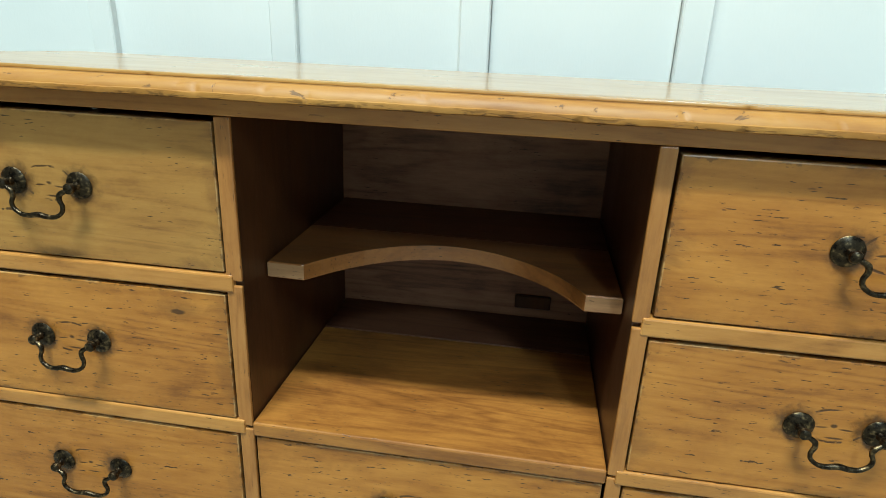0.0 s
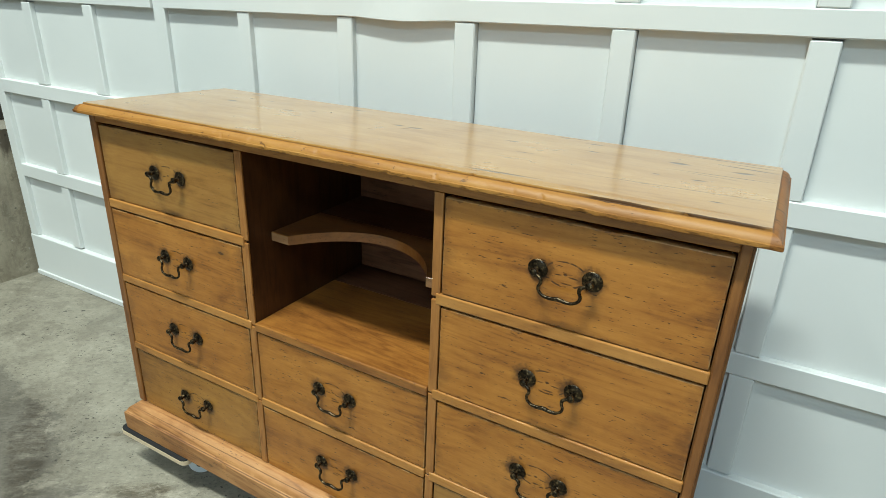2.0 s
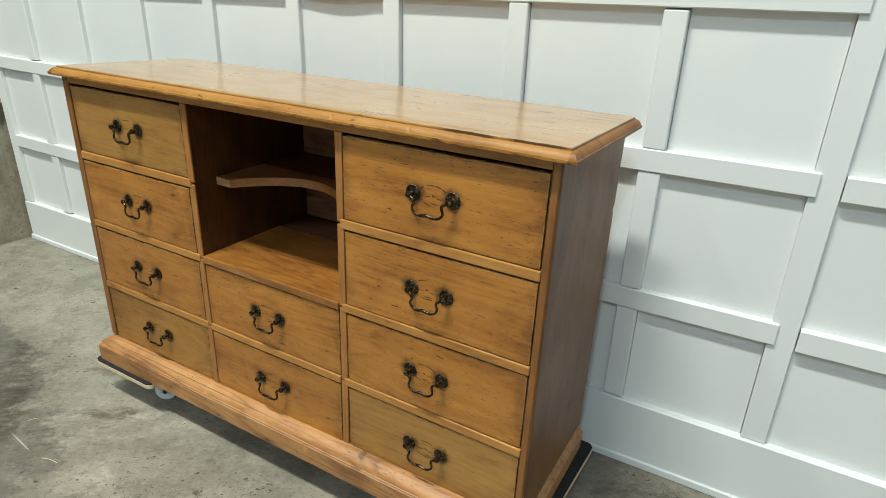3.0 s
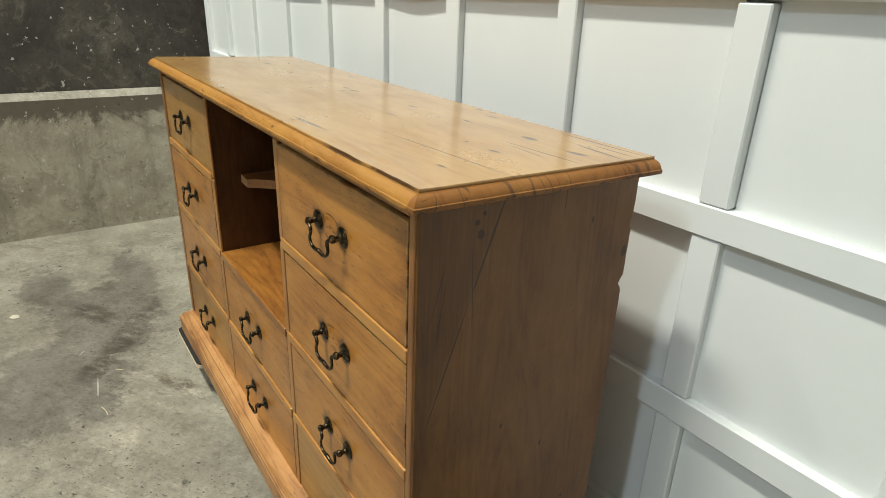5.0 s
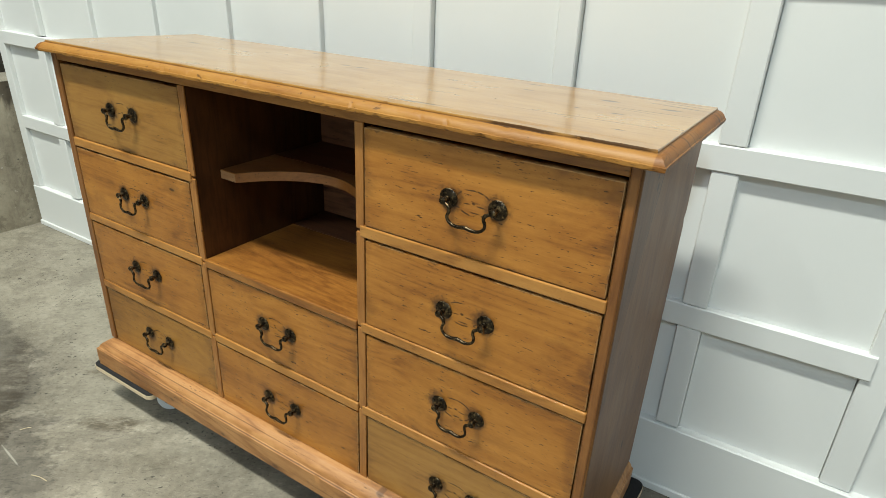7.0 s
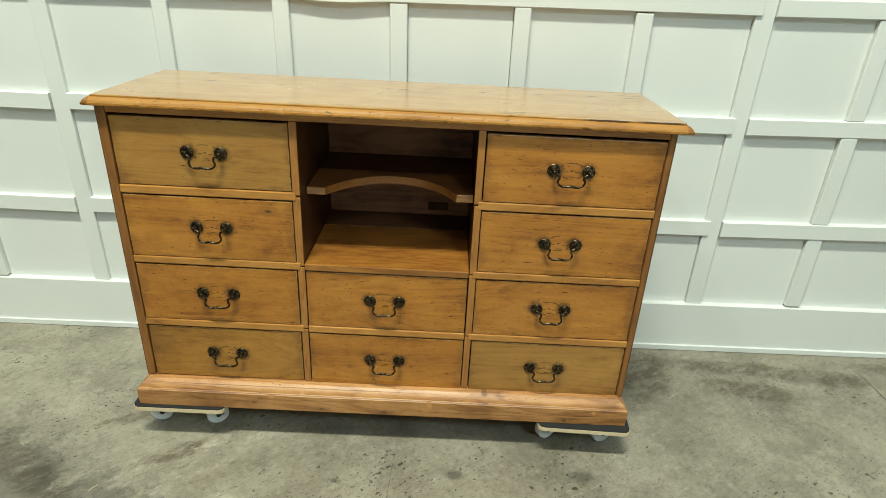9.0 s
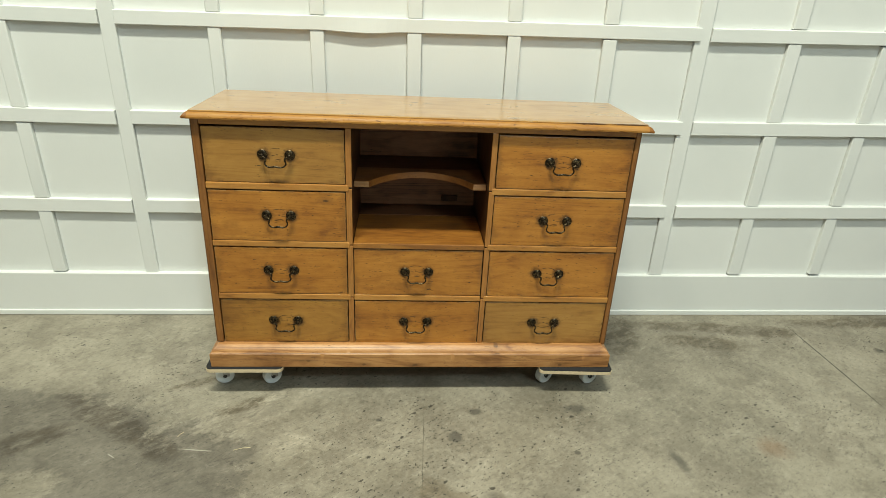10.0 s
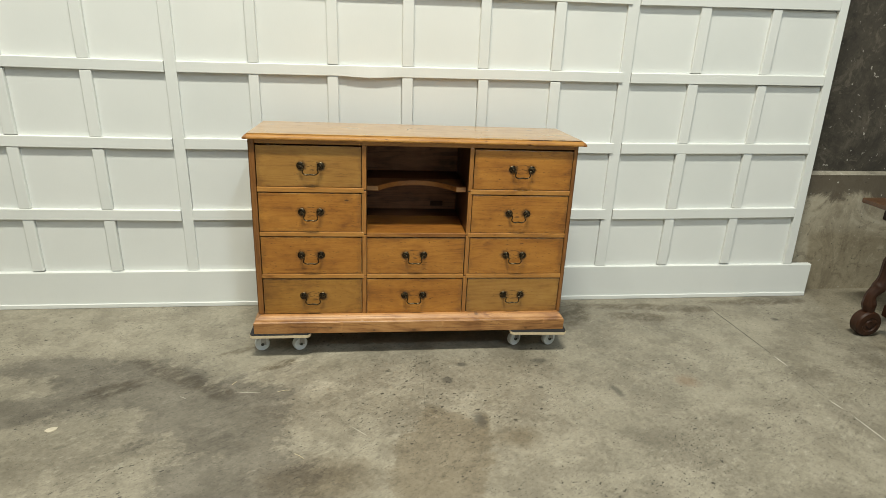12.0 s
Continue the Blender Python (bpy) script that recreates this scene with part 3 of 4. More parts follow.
def plain(name, colour, rough, scale=40.0, change=0.15, metallic=0.0, bump=0.1):
    k = Nodes(name)
    n = k.noise(k.coord(4), scale, 4.0, 0.6)
    dim = tuple(v * (1 - change) for v in colour)
    bright = tuple(min(1.0, v * (1 + change)) for v in colour)
    return k.finish(k.ramp(n, [(0.25, dim), (0.75, bright)]), rough, n, bump, 0.001, metallic=metallic)


m_carpet = plain("black_carpet", (0.012, 0.012, 0.013), 0.95, 300.0, 0.5, bump=0.6)
m_ply = plain("pale_plywood", (0.58, 0.47, 0.31), 0.6, 60.0, 0.12)
m_wheel = plain("white_nylon", (0.62, 0.66, 0.68), 0.4, 20.0, 0.06)
m_steel = plain("zinc_steel", (0.35, 0.35, 0.35), 0.4, 50.0, 0.2, 1.0)
m_rubber = plain("dark_hub", (0.03, 0.03, 0.03), 0.6)
m_plaster = plain("dull_wall_paint", (0.42, 0.42, 0.40), 0.85, 3.0, 0.12)
m_ceiling = plain("grey_ceiling_paint", (0.36, 0.36, 0.35), 0.9, 3.0, 0.1)
m_mahogany = pine("dark_red_mahogany", "z", (0.046, 0.016, 0.006), (0.027, 0.009, 0.0035), (0.009, 0.003, 0.0015), rough=0.5, coat=0.06, flecks=0.1, shine=0.3)
m_oak = pine("brown_table_oak", "x", (0.11, 0.055, 0.024), (0.075, 0.034, 0.015), (0.03, 0.013, 0.007), rough=0.4, coat=0.2, flecks=0.2)
m_paint_chip = plain("cream_paint_chip", (0.46, 0.41, 0.32), 0.7)
m_straw = plain("dry_straw", (0.52, 0.44, 0.28), 0.7)


# ---- mesh helpers ----
def part(name, bm, material, parent, label="", smooth=False):
    """Links bm as one mesh object, under a thing or a part."""
    bmesh.ops.recalc_face_normals(bm, faces=bm.faces)
    me = bpy.data.meshes.new(name)
    bm.to_mesh(me)
    bm.free()
    me.materials.append(material)
    if smooth:
        me.shade_smooth()
        me.set_sharp_from_angle(angle=radians(35))
    ob = new(name, me)
    ob.parent = parent
    if label:
        ob["label"] = label
    return ob


def block(x0, x1, y0, y1, z0, z1, bevel=0.0, steps=1, bm=None):
    """A box with eased edges."""
    own = bmesh.new()
    bmesh.ops.create_cube(own, size=1.0)
    for v in own.verts:
        v.co = Vector(((x0 + x1) / 2 + v.co.x * (x1 - x0), (y0 + y1) / 2 + v.co.y * (y1 - y0), (z0 + z1) / 2 + v.co.z * (z1 - z0)))
    if bevel:
        bmesh.ops.bevel(own, geom=list(own.edges), offset=bevel, segments=steps, profile=0.5, affect="EDGES")
    if bm is None:
        return own
    me = bpy.data.meshes.new("tmp")
    own.to_mesh(me)
    bm.from_mesh(me)
    own.free()
    bpy.data.meshes.remove(me)
    return bm


def worn(bm, amount, scale, keep=None):
    """Pushes corners about a little, as wear and hand work do."""
    for v in bm.verts:
        if keep is None or keep(v.co):
            v.co += (noise.noise_vector(v.co * scale) * amount)
    return bm


def lathe(profile, turns=24, bm=None):
    """A turned shape round z from (radius, height) pairs."""
    bm = bm or bmesh.new()
    rings = []
    for r, z in profile:
        rings.append([bm.verts.new((r * math.cos(2 * math.pi * i / turns), r * math.sin(2 * math.pi * i / turns), z)) for i in range(turns)])
    for a, b in zip(rings, rings[1:]):
        for i in range(turns):
            j = (i + 1) % turns
            bm.faces.new((a[i], a[j], b[j], b[i]))
    bm.faces.new(rings[0]), bm.faces.new(rings[-1])
    return bm


def tube(points, radii, sides=10, bm=None):
    """A bar of changing thickness along a line of points."""
    bm = bm or bmesh.new()
    pts = [Vector(p) for p in points]
    rings, up = [], Vector((0, 1, 0))
    for i, p in enumerate(pts):
        d = (pts[min(i + 1, len(pts) - 1)] - pts[max(i - 1, 0)]).normalized()
        a = d.cross(up).normalized()
        b = a.cross(d).normalized()
        rings.append([bm.verts.new(p + radii[i] * (a * math.cos(t) + b * math.sin(t))) for t in (2 * math.pi * s / sides for s in range(sides))])
    for a, b in zip(rings, rings[1:]):
        for i in range(sides):
            j = (i + 1) % sides
            bm.faces.new((a[i], a[j], b[j], b[i]))
    bm.faces.new(rings[0]), bm.faces.new(rings[-1])
    return bm


def smooth_line(points, steps):
    """A rounder line through the given points."""
    pts = [Vector(p) for p in points]
    out = []
    for i in range(len(pts) - 1):
        p0, p1, p2, p3 = pts[max(i - 1, 0)], pts[i], pts[i + 1], pts[min(i + 2, len(pts) - 1)]
        for s in range(steps):
            t = s / steps
            out.append(0.5 * ((2 * p1) + (p2 - p0) * t + (2 * p0 - 5 * p1 + 4 * p2 - p3) * t * t + (3 * p1 - p0 - 3 * p2 + p3) * t ** 3))
    return out + [pts[-1]]


def moulded(profile, half, y0, y1, count, wear, seed):
    """A slab whose front and two ends carry a moulding; profile is (inset, height) from top to bottom."""
    bm = bmesh.new()
    rows = []
    for inset, z in profile:
        xl, xr, yf = -half + inset, half - inset, y0 + inset
        ring = [(xl, y1 + (yf - y1) * i / 12, z) for i in range(12)]
        ring += [(xl + (xr - xl) * i / count, yf, z) for i in range(count)]
        ring += [(xr, yf + (y1 - yf) * i / 12, z) for i in range(13)]
        row = []
        for p in ring:
            v = Vector(p)
            n = noise.noise((v + Vector((seed, 0, 0))) * 22) + 0.8 * noise.noise((v + Vector((0, seed, 0))) * 70)
            bite = max(0.0, noise.noise((v + Vector((seed, 3, 0))) * 60) - 0.44) * 9.0
            v.z += wear * n * 0.5
            v.y += wear * (n * 0.5 + bite)
            row.append(bm.verts.new(v))
        rows.append(row)
    for a, b in zip(rows, rows[1:]):
        for i in range(len(a) - 1):
            bm.faces.new((a[i], a[i + 1], b[i + 1], b[i]))
    bm.faces.new(rows[0]), bm.faces.new(list(reversed(rows[-1])))
    bm.faces.new([r[0] for r in rows] + [r[-1] for r in reversed(rows)])
    return bm


def thing(name, m, label, category, group="", kind=""):
    ob = new(name)
    ob.empty_display_size = 0.1
    ob.matrix_world = m
    return tagged(ob, label, category, group, kind)


def structure(name, bm, material, label, category):
    return tagged(part(name, bm, material, None), label, category, kind="structure")


# ---- the room ----
WEST, NORTH, EAST, SOUTH, HIGH = -2.54, 0.73, 7.0, -9.0, 8.0
structure("floor", block(WEST - 0.2, EAST + 0.2, SOUTH - 0.2, NORTH + 0.2, -0.15, 0.0), m_floor, "stained grey concrete slab floor with a saw cut", "floor")
structure("ceiling", block(WEST - 0.2, EAST + 0.2, SOUTH - 0.2, NORTH + 0.2, HIGH, HIGH + 0.15), m_ceiling, "plain dark grey painted ceiling", "ceiling")
structure("wall_south", block(WEST - 0.2, EAST + 0.2, SOUTH - 0.2, SOUTH, 0, HIGH), m_plaster, "plain dull grey painted wall", "wall")
structure("wall_east", block(EAST, EAST + 0.2, SOUTH, NORTH, 0, HIGH), m_plaster, "plain dull grey painted wall", "wall")


def concrete_wall(name, way, x0, x1, y0, y1, ledge, rise, label):
    """A poured wall in two lifts: the lower one stands out by a sloped ledge towards way, (1, 0) or (0, -1)."""
    def lift(z0, z1, back):
        bm = block(x0, x1, y0, y1, z0, z1)
        for v in bm.verts:
            if back(v.co.z):
                if way[0] and abs(v.co.x - x1) < 1e-4:
                    v.co.x -= 0.055
                if way[1] and abs(v.co.y - y0) < 1e-4:
                    v.co.y += 0.055
        return bm

    lower = lift(0, ledge, lambda z: False)
    ob = structure(name, lower, m_concrete_low, label, "wall")
    part("ledge", lift(ledge + 0.001, ledge + rise, lambda z: z > ledge + rise / 2), m_concrete_ledge, ob, "pale sloped concrete ledge")
    part("upper_lift", lift(ledge + rise + 0.001, HIGH, lambda z: True), m_concrete_high, ob, "blackened upper concrete with run-down stains")
    return ob


concrete_wall("wall_west", (1, 0), WEST - 0.3, WEST, SOUTH, NORTH, 0.764, 0.036, "rough poured concrete wall with a narrow ledge")
concrete_wall("wall_north", (0, -1), WEST - 0.3, EAST, NORTH, NORTH + 0.3, 0.805, 0.016, "rough damp-stained concrete wall with a narrow ledge")

# the white panelled false wall in front of the concrete
PANEL_Y, FACE_Y = 0.653, 0.633
ENDS = (-2.51, 2.541)
panelling = structure("wall_panelled", block(ENDS[0], ENDS[1] - 0.03, PANEL_Y + 0.012, PANEL_Y + 0.05, 0, 2.68), m_white, "white-painted wooden wall of square panels", "wall")
RAILS = [(0.535, 0.598), (0.945, 1.006), (1.354, 1.411), (1.771, 1.829), (2.187, 2.245), (2.62, 2.68)]
# how far the rails of each bay fall or rise from one end to the other
SLOPES = {"west": (0.010, -0.002), "middle": (0.001, 0.003), "east": (0.002, 0.014)}
JOINTS = [(-1.288, -1.227), (1.206, 1.271)]
STILES = {"west": (ENDS[0], JOINTS[0][0], [(-2.115, 0.060), (-1.685, 0.060)]), "middle": (JOINTS[0][1], JOINTS[1][0], [(-0.832, 0.054), (-0.412, 0.058), (-0.006, 0.061), (0.417, 0.057), (0.833, 0.060)]),
          "east": (JOINTS[1][1], ENDS[1], [(1.655, 0.061), (2.085, 0.056)])}
rng = random.Random(4)
levels = [0.225] + [z for r in RAILS for z in r]


def lean(bm):
    """The eastern end of the panelling is out of plumb."""
    for v in bm.verts:
        share = min(1.0, max(0.0, (v.co.x - 0.95) / 0.7)) * 0.013 - min(1.0, max(0.0, (v.co.x - 2.2) / 0.3)) * 0.030
        v.co.x += share * (v.co.z - 0.75)
    return bm


def wall_piece(name, x0, x1, y0, y1, z0, z1, bevel=0.0):
    return part(name, lean(block(x0, x1, y0, y1, z0, z1, bevel)), m_white, panelling)


def sagging_rail(x0, x1, y0, z0, z1, bow, fall=(0.0, 0.0)):
    """A rail in many short lengths, so that its lower edge can bow where the board has warped."""
    bm = bmesh.new()
    n = 60
    rows = []
    for i in range(n + 1):
        x = x0 + (x1 - x0) * i / n
        t = (x + 0.388) / 0.35
        sag = bow * max(0.0, math.sin(math.pi * t)) ** 1.5 if 0 < t < 1 else 0.0
        ripple = 0.0007 * noise.noise(Vector((x * 9, z0 * 5, 0))) + fall[0] + (fall[1] - fall[0]) * i / n
        b = 0.0028
        pts = [(PANEL_Y + 0.011, z0 - sag + ripple), (y0 + b - sag * 0.6, z0 - sag + ripple), (y0 - sag * 0.6, z0 + b - sag + ripple), (y0, z1 - b + ripple), (y0 + b, z1 + ripple), (PANEL_Y + 0.011, z1 + ripple)]
        rows.append([bm.verts.new((x, y, z)) for y, z in pts])
    for a, b in zip(rows, rows[1:]):
        for i in range(6):
            j = (i + 1) % 6
            bm.faces.new((a[i], a[j], b[j], b[i]))
    bm.faces.new(rows[0]), bm.faces.new(rows[-1])
    return part("rail", lean(bm), m_white, panelling)


def bay_shift(bay, x):
    """How much higher the rails of a bay lie at x than at the joints' level."""
    x0, x1, _ = STILES[bay]
    a, b = SLOPES[bay]
    return a + (b - a) * (x - x0) / (x1 - x0)


for a, b in JOINTS:
    wall_piece("joint_stile", a, b, FACE_Y + 0.006, PANEL_Y + 0.012, 0.226, 2.68, 0.002)
for bay, (x0, x1, mids) in STILES.items():
    if x0 == ENDS[0]:
        wall_piece("end_stile", x0, x0 + 0.062, FACE_Y, PANEL_Y + 0.012, 0.226, 2.68, 0.002)
        x0 += 0.062
    if x1 == ENDS[1]:
        wall_piece("end_stile", x1 - 0.054, x1, FACE_Y, PANEL_Y + 0.012, 0.226, 2.68, 0.002)
        x1 -= 0.054
    for i, (z0, z1) in enumerate(RAILS):
        lift = rng.uniform(-0.0012, 0.0012)
        over = rng.uniform(0.012, 0.022) if bay == "middle" else 0.0
        sagging_rail(x0 + rng.uniform(0.0008, 0.003), x1 + over - rng.uniform(0.001, 0.004), FACE_Y - rng.uniform(0.001, 0.003), z0 + lift, z1 + lift, 0.007 if i == 2 else 0.0, SLOPES[bay])
    for row in range(6):
        z0, z1 = levels[2 * row], levels[2 * row + 1]
        marks = [x0]
        for xm, wide in mids:
            xm += rng.uniform(-0.002, 0.002)
            low = rng.choice((0.0, 0.0, 0.0025))
            wall_piece("stile", xm - wide / 2, xm + wide / 2, FACE_Y + rng.uniform(0.0, 0.003), PANEL_Y + 0.011, z0 + low + bay_shift(bay, xm), z1 - rng.choice((0.001, 0.002, 0.005)) + bay_shift(bay, xm), 0.003)
            marks += [xm - wide / 2, xm + wide / 2]
        marks.append(x1)
        for a, b in zip(marks[::2], marks[1::2]):
            sunk = rng.uniform(0.0, 0.003)
            gaps = [rng.choice((-0.003, -0.003, 0.0012, 0.0018)) for _ in range(4)]
            wall_piece("panel", a + gaps[0], b - gaps[1], PANEL_Y + sunk, PANEL_Y + 0.010, z0 - 0.006, z1 + 0.006)
part("baseboard", block(ENDS[0], ENDS[1] + 0.152, FACE_Y - 0.005, PANEL_Y + 0.011, 0.0, 0.225, 0.003), m_white, panelling)
part("shoe_strip", block(ENDS[0], ENDS[1] + 0.146, FACE_Y - 0.014, FACE_Y - 0.004, 0.0, 0.027, 0.003), m_white, panelling)

# ---- the chest of drawers ----
FY = 0.025
chest = thing("chest_of_drawers", pose(-0.003, 0, 0.133, 0, 0.62, 0), "wide antique pine chest with ten drawers and an open nook", "chest of drawers")
HALF, LEFT, BACK = 0.79, -0.778, 0.462
top_profile = [(0.0200, 1.0), (0.0194, 0.9990), (0.0192, 0.9958), (0.0170, 0.9950), (0.0135, 0.9940), (0.0095, 0.9918), (0.0060, 0.9886), (0.0034, 0.9846), (0.0024, 0.9822), (0.0004, 0.9814), (0.0, 0.9790), (0.0006, 0.9752), (0.0030, 0.9738), (0.0075, 0.9733)]
top_board = moulded(top_profile, 0.809, -0.003, 0.474, 520, 0.0012, 3.0)
for v in top_board.verts:
    v.co.z -= 0.021 * max(0.0, v.co.y)
top_board = part("top", top_board, m_top, chest, "worn pine top with a moulded edge", True)
top_board.location.x = 0.013
plinth_profile = [(0.031, 0.088), (0.027, 0.086), (0.022, 0.0815), (0.015, 0.0775), (0.009, 0.071), (0.0065, 0.064), (0.0035, 0.0625), (0.0, 0.059), (0.0, 0.03), (0.0012, 0.001)]
plinth = part("plinth", moulded(plinth_profile, 0.800, -0.021, BACK + 0.003, 420, 0.0006, 11.0), m_plinth, chest, "raw orange pine plinth with a worn moulded edge", True)
plinth.matrix_basis = pose(0.003, 0, -0.0005, 0, -0.22, 0)


def chipped_side(x0, x1):
    """A side board with a ragged, chipped back edge."""
    bm = bmesh.new()
    outline = [(FY, 0.087), (FY, 0.9733)]
    bites = {0.764: 0.006, 0.757: 0.003, 0.875: 0.003, 0.52: 0.003}
    z = 0.9733
    while z > 0.087:
        y = BACK - 0.0015 * (1 + noise.noise(Vector((x0, 0, z * 40))))
        for bz, depth in bites.items():
            if abs(z - bz) < 0.008:
                y -= depth
        outline.append((y, z))
        z -= 0.008
    outline.append((BACK, 0.087))
    a = [bm.verts.new((x0, y, z)) for y, z in outline]
    b = [bm.verts.new((x1, y, z)) for y, z in outline]
    bm.faces.new(a), bm.faces.new(list(reversed(b)))
    for i in range(len(a)):
        j = (i + 1) % len(a)
        bm.faces.new((a[i], b[i], b[j], a[j]))
    edges = [e for e in bm.edges if all(abs(v.co.y - FY) < 1e-5 for v in e.verts) and abs(e.verts[0].co.z - e.verts[1].co.z) > 0.5]
    bmesh.ops.bevel(bm, geom=edges, offset=0.003, segments=2, profile=0.5, affect="EDGES")
    return bm


part("side_panel", chipped_side(LEFT, LEFT + 0.022), m_side, chest, "cracked reddish pine side board, darkened in colour for shade")
part("side_panel", chipped_side(HALF - 0.022, HALF), m_side, chest, "cracked reddish pine side board, darkened in colour for shade")
part("front_stile", block(LEFT + 0.004, -0.7495, FY - 0.0025, FY + 0.03, 0.088, 0.9730, 0.003, 2), m_stile_dark, chest)
part("front_stile", block(0.7705, HALF - 0.004, FY - 0.0025, FY + 0.03, 0.088, 0.9730, 0.003, 2), m_stile_dark, chest)
part("back_panel", block(LEFT + 0.023, HALF - 0.023, BACK, BACK + 0.011, 0.088, 0.973), m_back, chest, "rough knotty back boards")
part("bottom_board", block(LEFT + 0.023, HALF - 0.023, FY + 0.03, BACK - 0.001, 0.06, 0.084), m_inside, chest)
part("header_rail", block(-0.7485, 0.7695, FY - 0.002, FY + 0.03, 0.9525, 0.9728, 0.0015), m_rail, chest)

COLUMNS = {"left": (-0.748, -0.258), "middle": (-0.236, 0.2575), "right": (0.2785, 0.769)}
ROWS_Z = [(0.749, 0.948), (0.5255, 0.7225), (0.305, 0.501), (0.087, 0.2805)]
# uprights between the columns, the front edge in two lengths with the rail's tenon between them
for x0, x1 in ((-0.2575, -0.2365), (0.258, 0.278)):
    part("divider", block(x0 + 0.001, x1 - 0.001, FY + 0.006, BACK - 0.001, 0.088, 0.9725), m_inside, chest, "inner pine partition with the nook's shade in its colour")
    for z0, z1 in ((0.088, 0.291), (0.295, 0.511), (0.515, 0.733), (0.739, 0.9515)):
        wob = rng.uniform(-0.001, 0.001)
        part("divider_edge", worn(block(x0 + wob, x1 + wob, FY - 0.001 + rng.uniform(-0.0008, 0.0008), FY + 0.0055, z0, z1, 0.002, 2), 0.0008, 30), m_stile, chest)
RAIL_Z = [(0.7235, 0.748), (0.502, 0.5245), (0.2815, 0.304)]
for key, (x0, x1) in COLUMNS.items():
    for i, (z0, z1) in enumerate(RAIL_Z):
        if key == "middle" and i < 2:
            continue
        a, b = (x0 - 0.0005, x1 + 0.010) if key == "left" else (x0 - 0.010, x1 + 0.0005) if key == "right" else (x0 - 0.010, x1 + 0.010)
        if key == "middle":
            a, b = x0 + 0.001, x1 - 0.001
        part("drawer_rail", worn(block(a, b, FY - 0.0035, FY + 0.04, z0, z1, 0.0028, 2), 0.0008, 25), m_rail, chest)

# the open nook: its floor in two boards, the arched shelf, the lining
part("nook_floor", worn(block(-0.2355, 0.257, FY - 0.004, 0.328, 0.5015, 0.5238, 0.003, 2), 0.0005, 20), m_nook_floor, chest, "golden waxed pine nook floor")
part("nook_floor", block(-0.2355, 0.257, 0.3292, BACK - 0.001, 0.5015, 0.5236, 0.0012), m_dark_board, chest, "dark pine rear board")


def arched_shelf():
    bm = bmesh.new()
    xl, xr = -0.2345, 0.256
    line_pts = [(xl, 0.276), (xl, 0.098), (-0.180, 0.096)]
    for i in range(1, 24):
        t = i / 24
        x = -0.180 + t * 0.388
        line_pts.append((x, 0.094 + 0.134 * (1 - (2 * t - 1) ** 2) ** 0.86))
    line_pts += [(0.208, 0.088), (xr, 0.090), (xr, 0.276)]
    low = [bm.verts.new((x, y, 0.7175)) for x, y in line_pts]
    high = [bm.verts.new((x, y, 0.7415)) for x, y in line_pts]
    bm.faces.new(low), bm.faces.new(list(reversed(high)))
    for i in range(len(low)):
        j = (i + 1) % len(low)
        bm.faces.new((low[i], high[i], high[j], low[j]))
    edges = [e for e in bm.edges if abs(e.verts[0].co.z - e.verts[1].co.z) < 1e-6 and min(e.verts[0].co.y, e.verts[1].co.y) < 0.3]
    bmesh.ops.bevel(bm, geom=edges, offset=0.0018, segments=1, affect="EDGES")
    return bm


shelf = part("arched_shelf", arched_shelf(), m_shelf, chest, "pine shelf with a concave arched front and raw tips")
shelf.data.materials.append(m_raw)
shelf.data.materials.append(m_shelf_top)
for f in shelf.data.polygons:
    if f.normal.y < -0.9 and f.center.y < 0.101:
        f.material_index = 1
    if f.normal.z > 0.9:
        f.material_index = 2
part("rear_board", block(-0.2345, 0.256, 0.2775, BACK - 0.002, 0.7178, 0.7412, 0.001), m_dark_board, shelf, "dark pine rear board")
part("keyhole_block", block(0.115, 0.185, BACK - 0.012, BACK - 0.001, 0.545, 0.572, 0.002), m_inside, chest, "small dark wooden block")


# drawers with their swan-neck handles
def rosette():
    bm = lathe([(0.0005, -0.0), (0.0175, -0.0), (0.0182, 0.0012), (0.0165, 0.003), (0.0125, 0.0042), (0.0105, 0.0052), (0.006, 0.0062), (0.0048, 0.010), (0.0050, 0.014),
                (0.0066, 0.0150), (0.0076, 0.0182), (0.0066, 0.0215), (0.0038, 0.0235), (0.0005, 0.0242)], 22)
    bmesh.ops.rotate(bm, verts=bm.verts, matrix=Matrix.Rotation(radians(90), 3, "X"))
    return bm


def bail():
    s = 0.045
    half = [(-s, -0.018, 0.0), (-s + 0.006, -0.020, -0.0035), (-s + 0.0125, -0.021, -0.008), (-s + 0.0135, -0.0215, -0.015), (-s + 0.0105, -0.022, -0.023),
            (-s + 0.0125, -0.0225, -0.031), (-s + 0.0215, -0.023, -0.0375), (-s + 0.033, -0.023, -0.0385)]
    pts = half + [(0, -0.023, -0.0365)] + [(-x, y, z) for x, y, z in reversed(half)]
    fine = smooth_line(pts, 5)
    radii = []
    for i in range(len(fine)):
        t = abs(2 * i / (len(fine) - 1) - 1)
        radii.append(0.0028 + 0.0012 * max(0.0, 1 - abs(t - 0.0) * 3.2) + 0.0008 * max(0.0, 1 - abs(t - 0.75) * 5))
    return tube(fine, radii, 8)


m_handle_ros = part("rosette", rosette(), m_brass, None, "round aged brass rosette", True)
m_handle_bail = part("bail", bail(), m_brass, None, "swan-neck brass bail")
m_handle_bail.data.shade_smooth()
ros_mesh, bail_mesh = m_handle_ros.data, m_handle_bail.data
bpy.data.objects.remove(m_handle_ros)
bpy.data.objects.remove(m_handle_bail)


